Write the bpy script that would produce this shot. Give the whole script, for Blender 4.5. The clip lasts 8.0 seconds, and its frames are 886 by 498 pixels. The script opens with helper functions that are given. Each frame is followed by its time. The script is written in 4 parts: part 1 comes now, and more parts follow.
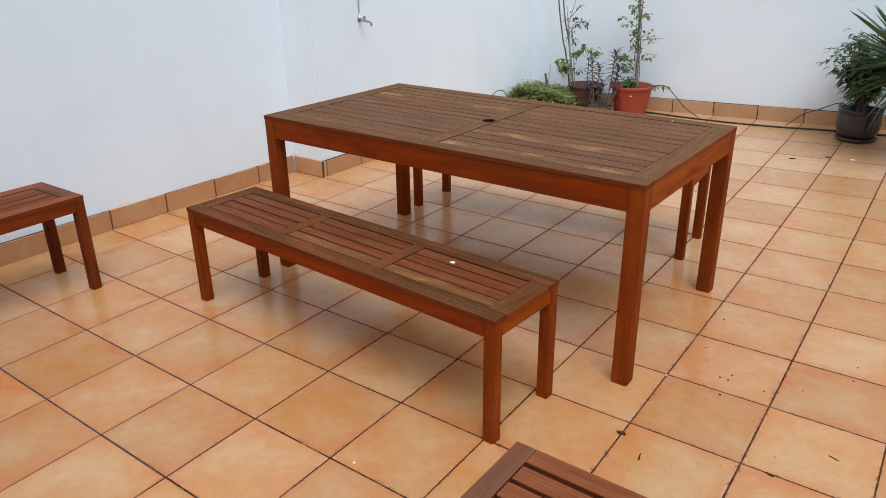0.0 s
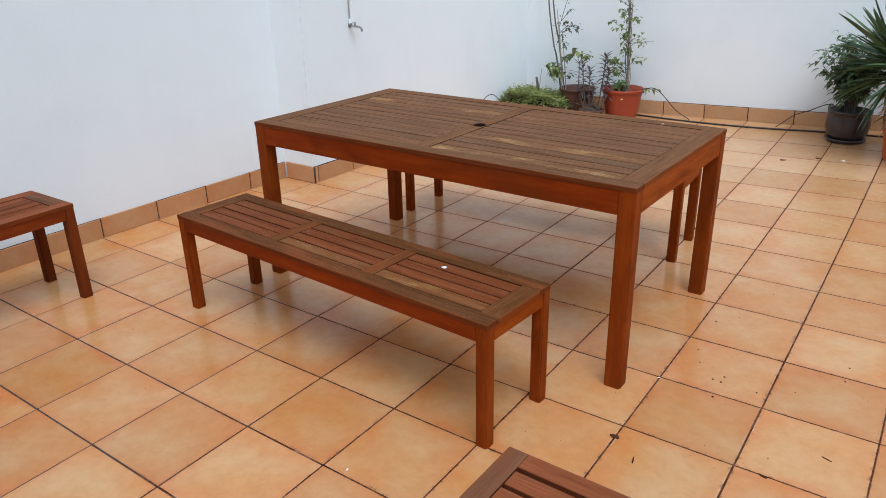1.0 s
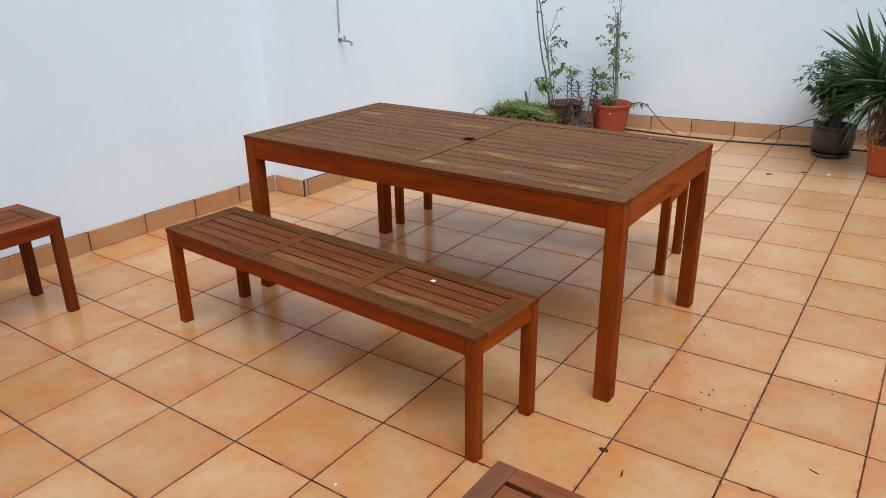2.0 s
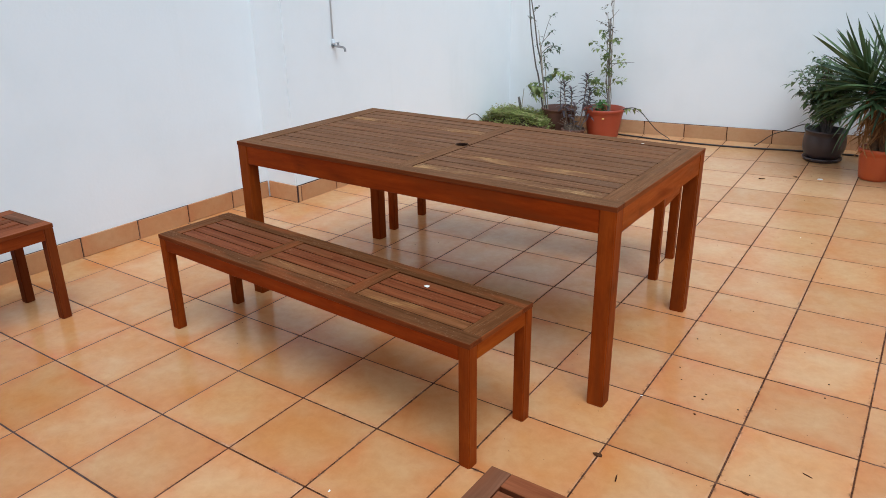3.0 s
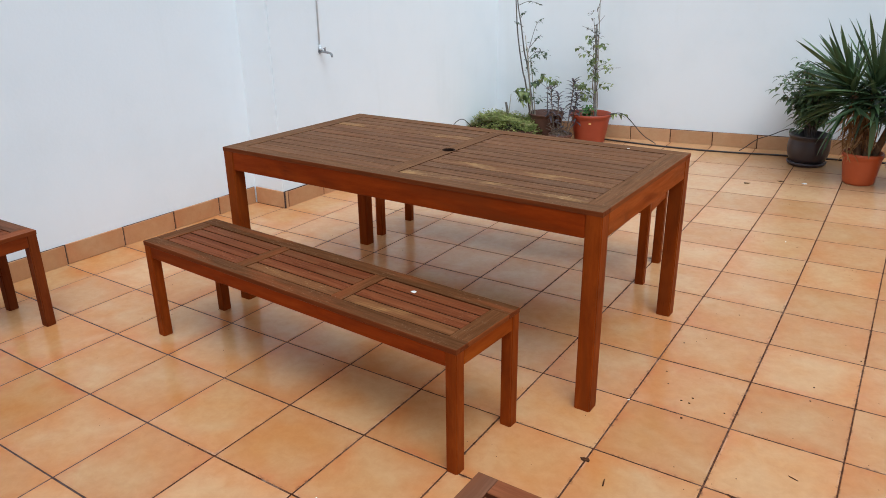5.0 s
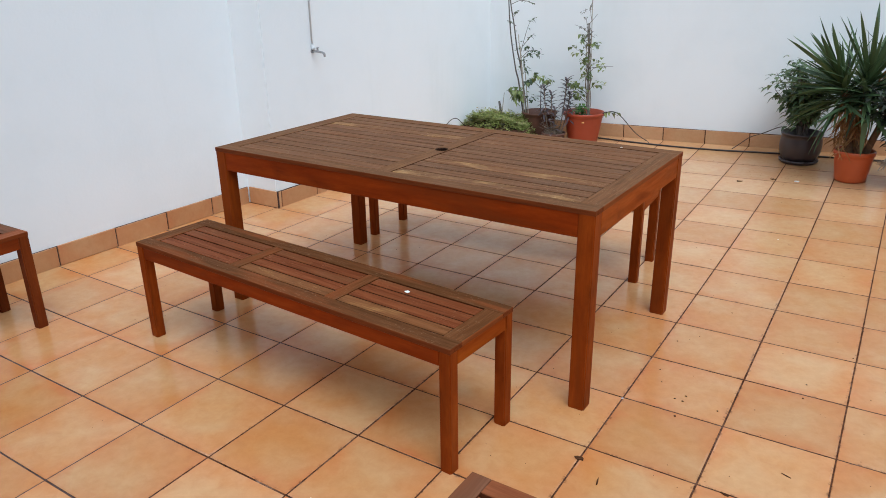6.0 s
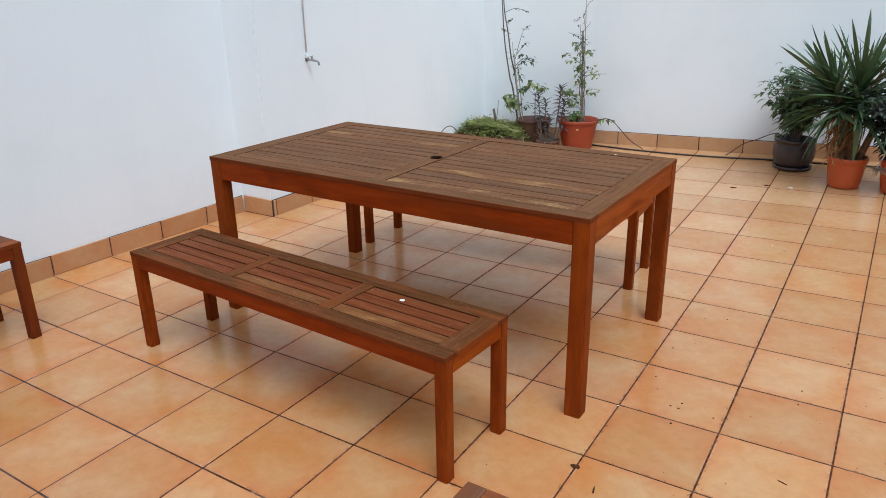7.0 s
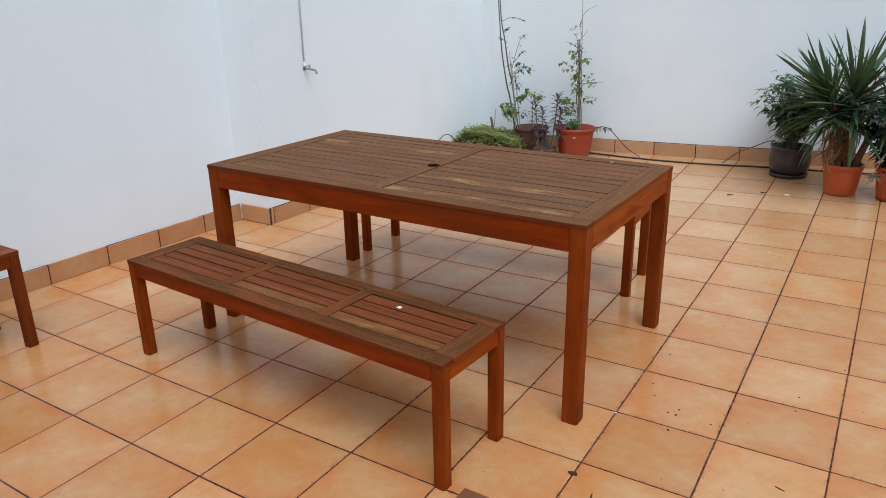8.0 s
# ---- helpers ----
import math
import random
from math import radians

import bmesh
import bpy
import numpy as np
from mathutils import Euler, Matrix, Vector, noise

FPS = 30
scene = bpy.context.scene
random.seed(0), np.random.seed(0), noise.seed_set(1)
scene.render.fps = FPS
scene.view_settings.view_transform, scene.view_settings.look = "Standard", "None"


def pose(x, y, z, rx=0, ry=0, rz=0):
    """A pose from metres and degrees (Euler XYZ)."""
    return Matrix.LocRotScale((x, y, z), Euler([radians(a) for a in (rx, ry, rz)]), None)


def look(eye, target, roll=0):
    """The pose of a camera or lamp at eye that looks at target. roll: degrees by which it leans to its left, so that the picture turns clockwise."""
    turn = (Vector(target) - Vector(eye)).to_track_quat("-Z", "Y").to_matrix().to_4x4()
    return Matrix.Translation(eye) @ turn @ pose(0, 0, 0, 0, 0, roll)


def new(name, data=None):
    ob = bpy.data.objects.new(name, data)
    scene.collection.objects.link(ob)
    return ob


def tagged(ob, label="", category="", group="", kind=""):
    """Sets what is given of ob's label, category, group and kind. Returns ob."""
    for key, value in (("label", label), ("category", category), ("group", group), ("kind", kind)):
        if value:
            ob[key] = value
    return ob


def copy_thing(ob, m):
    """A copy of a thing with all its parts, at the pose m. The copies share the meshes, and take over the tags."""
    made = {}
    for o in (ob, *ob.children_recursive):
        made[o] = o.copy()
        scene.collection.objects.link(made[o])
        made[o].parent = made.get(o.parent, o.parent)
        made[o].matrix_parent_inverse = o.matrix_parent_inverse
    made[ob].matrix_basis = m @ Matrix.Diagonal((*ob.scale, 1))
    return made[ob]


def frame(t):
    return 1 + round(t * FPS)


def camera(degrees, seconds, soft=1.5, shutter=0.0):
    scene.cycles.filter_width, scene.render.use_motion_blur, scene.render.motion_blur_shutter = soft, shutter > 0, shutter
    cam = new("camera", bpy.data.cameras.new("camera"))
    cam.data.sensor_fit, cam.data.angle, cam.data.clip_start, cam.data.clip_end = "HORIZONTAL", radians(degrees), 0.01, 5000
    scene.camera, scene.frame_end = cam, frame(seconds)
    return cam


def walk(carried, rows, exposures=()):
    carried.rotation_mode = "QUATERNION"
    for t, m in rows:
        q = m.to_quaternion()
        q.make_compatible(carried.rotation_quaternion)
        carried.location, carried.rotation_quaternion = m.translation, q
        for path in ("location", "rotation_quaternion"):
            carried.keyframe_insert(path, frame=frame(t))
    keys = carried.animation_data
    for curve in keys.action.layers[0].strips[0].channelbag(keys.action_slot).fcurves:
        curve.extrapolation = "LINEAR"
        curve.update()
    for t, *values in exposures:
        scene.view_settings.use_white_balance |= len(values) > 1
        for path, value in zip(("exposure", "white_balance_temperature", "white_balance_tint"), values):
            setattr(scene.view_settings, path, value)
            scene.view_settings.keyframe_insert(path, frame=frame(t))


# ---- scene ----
cam = camera(63.0, 8.0, soft=0.9)
PATH = [
    (0, (2.3839, -0.9021, 1.4579), (1.3007, 0.5854, 0.6740), -0.78),
    (0.2, (2.3854, -0.9005, 1.4568), (1.3066, 0.5930, 0.6788), -0.91),
    (0.5, (2.3877, -0.8980, 1.4551), (1.3173, 0.5981, 0.6714), -0.92),
    (0.7, (2.3882, -0.8965, 1.4568), (1.3152, 0.6024, 0.6813), -1.03),
    (1, (2.3889, -0.8943, 1.4594), (1.3166, 0.6066, 0.6857), -1.16),
    (1.2, (2.3903, -0.8949, 1.4600), (1.3165, 0.6090, 0.6952), -1.22),
    (1.5, (2.3925, -0.8958, 1.4609), (1.3228, 0.6169, 0.7088), -1.20),
    (1.7, (2.3930, -0.8956, 1.4612), (1.3278, 0.6251, 0.7187), -0.99),
    (2.8, (2.3954, -0.8946, 1.4625), (1.3512, 0.6445, 0.7265), -0.86),
    (3, (2.3959, -0.8944, 1.4628), (1.3494, 0.6475, 0.7355), -0.82),
    (3.2, (2.3967, -0.8934, 1.4629), (1.3567, 0.6526, 0.7361), -0.85),
    (3.5, (2.3980, -0.8920, 1.4630), (1.3660, 0.6630, 0.7450), -0.70),
    (3.7, (2.3975, -0.8920, 1.4629), (1.3671, 0.6645, 0.7451), -0.67),
    (4, (2.3967, -0.8919, 1.4628), (1.3625, 0.6612, 0.7424), -0.77),
    (4.2, (2.3978, -0.8911, 1.4622), (1.3623, 0.6624, 0.7442), -0.55),
    (4.5, (2.3995, -0.8899, 1.4612), (1.3692, 0.6655, 0.7396), -0.66),
    (4.7, (2.4000, -0.8894, 1.4618), (1.3717, 0.6694, 0.7450), -0.68),
    (5.8, (2.4030, -0.8863, 1.4651), (1.3932, 0.6847, 0.7504), -0.82),
    (6, (2.4035, -0.8858, 1.4657), (1.3942, 0.6843, 0.7485), -0.84),
    (6.2, (2.4031, -0.8858, 1.4664), (1.3970, 0.6895, 0.7557), -0.74),
    (6.5, (2.4024, -0.8859, 1.4675), (1.3903, 0.6882, 0.7619), -0.98),
    (6.7, (2.4030, -0.8843, 1.4679), (1.3967, 0.6947, 0.7646), -1.05),
    (7, (2.4039, -0.8818, 1.4685), (1.4011, 0.7016, 0.7694), -0.99),
    (7.2, (2.4049, -0.8824, 1.4675), (1.4022, 0.7055, 0.7792), -0.99),
    (7.5, (2.4064, -0.8833, 1.4661), (1.4116, 0.7116, 0.7829), -0.96),
    (7.7, (2.4084, -0.8840, 1.4661), (1.4016, 0.7064, 0.7881), -1.16),
    (8, (2.4113, -0.8850, 1.4662), (1.4080, 0.7089, 0.7886), -1.08),
]
walk(cam, [(t, look(eye, target, roll)) for t, eye, target, roll in PATH],
     [(0, -0.08, 5210, 0), (7.3, -0.08, 5210, 0), (8, -0.17, 5210, 0)])

# ---- light ----
SUN_EL, SUN_AZ = radians(63), radians(131)
world = bpy.data.worlds.new("overcast_sky")
scene.world = world
world.use_nodes = True
wn = world.node_tree.nodes
sky = wn.new("ShaderNodeTexSky")
sky.sky_type, sky.sun_disc = "NISHITA", False
sky.sun_elevation, sky.sun_rotation = SUN_EL, SUN_AZ
sky.air_density, sky.dust_density, sky.ozone_density = 1.0, 9.0, 0.0
wn["Background"].inputs["Strength"].default_value = 0.15
cloud = wn.new("ShaderNodeHueSaturation")  # an even cloud cover greys the sky
cloud.inputs["Saturation"].default_value = 0.25
world.node_tree.links.new(sky.outputs["Color"], cloud.inputs["Color"])
world.node_tree.links.new(cloud.outputs["Color"], wn["Background"].inputs["Color"])
sun = new("sun", bpy.data.lights.new("sun", "SUN"))
sun.data.energy, sun.data.angle, sun.data.color = 0.45, radians(150), (1.0, 0.985, 0.97)
sun.matrix_world = look((10 * math.sin(SUN_AZ) * math.cos(SUN_EL), 10 * math.cos(SUN_AZ) * math.cos(SUN_EL), 10 * math.sin(SUN_EL)), (0, 0, 0))


# ---- materials ----
def material(name, rough=0.6, metallic=0.0, spec=0.5):
    m = bpy.data.materials.new(name)
    m.use_nodes = True
    b = m.node_tree.nodes["Principled BSDF"]
    b.inputs["Roughness"].default_value = rough
    b.inputs["Metallic"].default_value = metallic
    b.inputs["Specular IOR Level"].default_value = spec
    return m, m.node_tree.nodes, m.node_tree.links, b


def coords(nodes, links, scale, spread=0.0, kind="Object"):
    """Object coordinates, scaled, shifted by a random amount for each object."""
    tc = nodes.new("ShaderNodeTexCoord")
    src = tc.outputs[kind]
    if spread:
        info = nodes.new("ShaderNodeObjectInfo")
        mul = nodes.new("ShaderNodeVectorMath")
        mul.operation = "SCALE"
        mul.inputs[0].default_value = (spread, spread * 0.7, spread * 1.3)
        links.new(info.outputs["Random"], mul.inputs["Scale"])
        add = nodes.new("ShaderNodeVectorMath")
        links.new(src, add.inputs[0])
        links.new(mul.outputs[0], add.inputs[1])
        src = add.outputs[0]
    mp = nodes.new("ShaderNodeMapping")
    mp.inputs["Scale"].default_value = scale
    links.new(src, mp.inputs["Vector"])
    return mp.outputs["Vector"]


def noise_tex(nodes, links, vec, scale, detail=4.0, rough=0.55, distort=0.0):
    n = nodes.new("ShaderNodeTexNoise")
    n.inputs["Scale"].default_value, n.inputs["Detail"].default_value = scale, detail
    n.inputs["Roughness"].default_value, n.inputs["Distortion"].default_value = rough, distort
    links.new(vec, n.inputs["Vector"])
    return n.outputs["Fac"]


def ramp(nodes, links, fac, stops):
    r = nodes.new("ShaderNodeValToRGB")
    e = r.color_ramp.elements
    while len(e) < len(stops):
        e.new(0.5)
    for k, (p, c) in zip(e, stops):
        k.position, k.color = p, (*c, 1) if len(c) == 3 else c
    links.new(fac, r.inputs["Fac"])
    return r.outputs["Color"]


def mixed(nodes, links, fac, a, b, mode="MIX"):
    m = nodes.new("ShaderNodeMix")
    m.data_type, m.blend_type = "RGBA", mode
    for value, slot in ((fac, 0), (a, 6), (b, 7)):
        if isinstance(value, (int, float)):
            m.inputs[slot].default_value = value
        elif isinstance(value, tuple):
            m.inputs[slot].default_value = (*value, 1)
        else:
            links.new(value, m.inputs[slot])
    return m.outputs[2]


def bump(nodes, links, b, height, strength, distance=0.002):
    n = nodes.new("ShaderNodeBump")
    n.inputs["Strength"].default_value, n.inputs["Distance"].default_value = strength, distance
    links.new(height, n.inputs["Height"])
    links.new(n.outputs["Normal"], b.inputs["Normal"])


def grey(v):
    return (v, v, v)


UNDER = (0.26, 0.062, 0.008)  # oiled undersides that the weather has not reached; orange chosen to warm the shade below


def wood(name, axis, dark, mid, light, rough=0.5, worn=None, worn_at=0.62, relief=0.25, spec=0.10, depth=0.55, gap_shade=None, cross=22.0, vary=1.0, rub=None, scuff=None):
    """Oiled hardwood with its grain along one axis; worn: colour of the bleached or greyed patches."""
    m, n, l, b = material(name, rough, spec=spec)
    s = [cross, cross, cross]
    s[axis] = 1.3
    grain = noise_tex(n, l, coords(n, l, s, 37.0), 3.0, 6.0, 0.65, 0.4)
    s2 = [90.0, 90.0, 90.0]
    s2[axis] = 7.0
    fine = noise_tex(n, l, coords(n, l, s2, 19.0), 2.0, 3.0, 0.6)
    col = ramp(n, l, grain, [(0.3, dark), (0.5, mid), (0.72, light)])
    col = mixed(n, l, depth, col, ramp(n, l, fine, [(0.3, grey(0.45)), (0.65, grey(1.0))]), "MULTIPLY")
    info = n.new("ShaderNodeObjectInfo")
    tint = ramp(n, l, info.outputs["Random"], [(0.0, (0.78, 0.76, 0.76)), (0.5, grey(1.0)), (1.0, (1.22, 1.12, 1.05))])
    col = mixed(n, l, vary, col, tint, "MULTIPLY")
    if rub:
        s4 = [9.0, 9.0, 9.0]
        s4[axis] = 1.1
        broad = noise_tex(n, l, coords(n, l, s4, 29.0), 1.5, 4.0, 0.6, 0.4)
        col = mixed(n, l, ramp(n, l, broad, [(0.50, grey(0.0)), (0.68, grey(0.85))]), col, rub)
    if worn:
        s3 = [7.0, 7.0, 7.0]
        s3[axis] = 3.2
        patch = noise_tex(n, l, coords(n, l, s3, 53.0), 1.6, 5.0, 0.6, 0.3)
        fac = ramp(n, l, patch, [(worn_at - 0.08, grey(0.0)), (worn_at + 0.14, grey(0.85))])
        streak = mixed(n, l, 1.0, fac, ramp(n, l, fine, [(0.35, grey(0.25)), (0.6, grey(1.0))]), "MULTIPLY")
        col = mixed(n, l, streak, col, worn)
    if scuff:
        s5 = [260.0, 260.0, 260.0]
        s5[axis] = 60.0
        fleck = noise_tex(n, l, coords(n, l, s5, 43.0), 1.0, 2.0, 0.6)
        where = noise_tex(n, l, coords(n, l, (6, 6, 6), 11.0), 1.4, 3.0, 0.6)
        fac = mixed(n, l, 1.0, ramp(n, l, fleck, [(0.60, grey(0.0)), (0.72, grey(0.75))]), ramp(n, l, where, [(0.42, grey(0.0)), (0.62, grey(1.0))]), "MULTIPLY")
        col = mixed(n, l, fac, col, scuff)
    # upright board sides are darkened: shade in the gaps is put into the colour
    if gap_shade:
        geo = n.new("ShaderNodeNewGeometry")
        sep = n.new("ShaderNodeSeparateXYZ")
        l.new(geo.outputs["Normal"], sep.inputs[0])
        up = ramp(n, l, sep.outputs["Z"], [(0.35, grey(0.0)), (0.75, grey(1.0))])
        col = mixed(n, l, up, mixed(n, l, 1.0, gap_shade, ramp(n, l, grain, [(0.3, grey(0.75)), (0.7, grey(1.2))]), "MULTIPLY"), col)
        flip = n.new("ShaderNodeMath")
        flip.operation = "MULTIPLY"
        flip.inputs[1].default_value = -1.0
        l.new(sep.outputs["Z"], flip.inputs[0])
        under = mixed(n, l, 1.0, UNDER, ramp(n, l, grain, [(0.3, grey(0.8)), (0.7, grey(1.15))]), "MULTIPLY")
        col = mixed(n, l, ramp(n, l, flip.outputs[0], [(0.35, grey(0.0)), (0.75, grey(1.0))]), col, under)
    l.new(col, b.inputs["Base Color"])
    rr = ramp(n, l, grain, [(0.25, grey(min(1, rough + 0.15))), (0.75, grey(max(0, rough - 0.08)))])
    l.new(rr, b.inputs["Roughness"])
    bump(n, l, b, fine, relief, 0.0015)
    return m


# dark tone of the inner board sides, standing in for shade between boards
GAP_SHADE = (0.050, 0.014, 0.004)
TOP_D, TOP_M, TOP_L = (0.118, 0.050, 0.019), (0.162, 0.071, 0.028), (0.210, 0.097, 0.041)
WORN = (0.27, 0.140, 0.042)
top_x = wood("weathered_wood_along_x", 0, TOP_D, TOP_M, TOP_L, 0.66, WORN, 0.72, spec=0.08, depth=0.55, gap_shade=GAP_SHADE, vary=0.4, rub=(0.120, 0.058, 0.027), scuff=(0.30, 0.19, 0.10))
top_y = wood("weathered_wood_along_y", 1, TOP_D, TOP_M, TOP_L, 0.66, WORN, 0.72, spec=0.08, depth=0.55, gap_shade=GAP_SHADE, vary=0.4, rub=(0.120, 0.058, 0.027), scuff=(0.30, 0.19, 0.10))
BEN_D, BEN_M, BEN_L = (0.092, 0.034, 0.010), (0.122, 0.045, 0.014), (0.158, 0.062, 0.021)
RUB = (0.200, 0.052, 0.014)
bench_x = wood("worn_bench_wood_along_x", 0, BEN_D, BEN_M, BEN_L, 0.62, (0.185, 0.082, 0.029), 0.68, spec=0.05, depth=0.55, gap_shade=GAP_SHADE, vary=0.5, rub=RUB, scuff=(0.24, 0.14, 0.075))
bench_y = wood("worn_bench_wood_along_y", 1, BEN_D, BEN_M, BEN_L, 0.62, (0.195, 0.088, 0.033), 0.66, spec=0.05, depth=0.55, gap_shade=GAP_SHADE, vary=0.5, rub=RUB, scuff=(0.24, 0.14, 0.075))
slat_table = wood("table_slat_wood", 0, (0.118, 0.048, 0.018), (0.166, 0.071, 0.028), (0.220, 0.100, 0.042), 0.58, (0.40, 0.225, 0.085), 0.73, spec=0.10, depth=0.62, gap_shade=(0.020, 0.009, 0.005), vary=0.55, rub=(0.120, 0.056, 0.026), scuff=(0.34, 0.21, 0.11))
slat_table_worn = wood("worn_table_slat_wood", 0, (0.125, 0.052, 0.020), (0.178, 0.077, 0.030), (0.240, 0.110, 0.046), 0.60, (0.50, 0.29, 0.110), 0.58, spec=0.10, depth=0.6, gap_shade=(0.020, 0.009, 0.005), vary=0.4, scuff=(0.55, 0.37, 0.19))
slat_bench = wood("bench_slat_wood", 0, (0.120, 0.029, 0.008), (0.168, 0.044, 0.013), (0.215, 0.066, 0.021), 0.56, (0.28, 0.120, 0.040), 0.68, spec=0.07, depth=0.5, gap_shade=(0.024, 0.008, 0.004), vary=0.6, rub=(0.140, 0.052, 0.018), scuff=(0.33, 0.17, 0.085))
slat_bench_worn = wood("worn_bench_slat_wood", 0, (0.145, 0.050, 0.015), (0.205, 0.076, 0.024), (0.265, 0.105, 0.036), 0.58, (0.36, 0.180, 0.060), 0.58, spec=0.07, depth=0.55, gap_shade=(0.024, 0.008, 0.004), vary=0.5, scuff=(0.44, 0.27, 0.13))
STAIN = (0.105, 0.015, 0.002)
# aprons along x darker, end aprons lighter: light by facing put into the colour
side_x = wood("shaded_oiled_wood_along_x", 0, (0.165, 0.021, 0.0015), (0.215, 0.030, 0.0018), (0.270, 0.043, 0.003), 0.45, STAIN, 0.58, relief=0.06, spec=0.05, depth=0.22, cross=9.0, vary=0.5, rub=(0.145, 0.026, 0.004))
side_y = wood("lit_oiled_wood_along_y", 1, (0.215, 0.036, 0.0015), (0.275, 0.051, 0.002), (0.335, 0.070, 0.003), 0.45, STAIN, 0.60, relief=0.06, spec=0.05, depth=0.2, cross=9.0, vary=0.5, rub=(0.20, 0.042, 0.004))
side_z = wood("oiled_wood_upright", 2, (0.165, 0.027, 0.0018), (0.212, 0.038, 0.0025), (0.268, 0.053, 0.004), 0.45, (0.095, 0.017, 0.002), 0.58, relief=0.06, spec=0.05, depth=0.22, cross=9.0, vary=0.5, rub=(0.165, 0.034, 0.004))
# rims follow the aprons: shaded tone along x, lit tone along y
rim_x = wood("shaded_rim_wood_along_x", 0, (0.115, 0.027, 0.006), (0.150, 0.035, 0.008), (0.190, 0.048, 0.012), 0.55, spec=0.05, depth=0.4, vary=0.5)
rim_y = wood("lit_rim_wood_along_y", 1, (0.140, 0.036, 0.008), (0.185, 0.048, 0.011), (0.235, 0.066, 0.016), 0.55, spec=0.05, depth=0.4, vary=0.5)
dark_x = wood("dark_oiled_wood_along_x", 0, (0.155, 0.026, 0.004), (0.200, 0.036, 0.005), (0.250, 0.050, 0.008), 0.5, STAIN, 0.60, relief=0.06, spec=0.06, depth=0.2, cross=9.0, vary=0.5)
dark_y = wood("dark_oiled_wood_along_y", 1, (0.125, 0.022, 0.004), (0.160, 0.030, 0.005), (0.205, 0.042, 0.008), 0.5, STAIN, 0.60, relief=0.06, spec=0.06, depth=0.2, cross=9.0, vary=0.5)
dark_z = wood("dark_oiled_wood_upright", 2, (0.110, 0.021, 0.004), (0.145, 0.030, 0.005), (0.185, 0.041, 0.008), 0.5, STAIN, 0.60, relief=0.06, spec=0.06, depth=0.2, cross=9.0, vary=0.5)
near_x = wood("reddish_wood_along_x", 0, (0.140, 0.040, 0.014), (0.190, 0.059, 0.021), (0.245, 0.082, 0.032), 0.60, spec=0.10, depth=0.35, gap_shade=(0.10, 0.026, 0.009), rub=(0.165, 0.060, 0.026))
near_y = wood("reddish_wood_along_y", 1, (0.118, 0.046, 0.021), (0.158, 0.064, 0.031), (0.205, 0.090, 0.047), 0.60, spec=0.10, depth=0.35, gap_shade=(0.10, 0.026, 0.009), rub=(0.165, 0.056, 0.022))


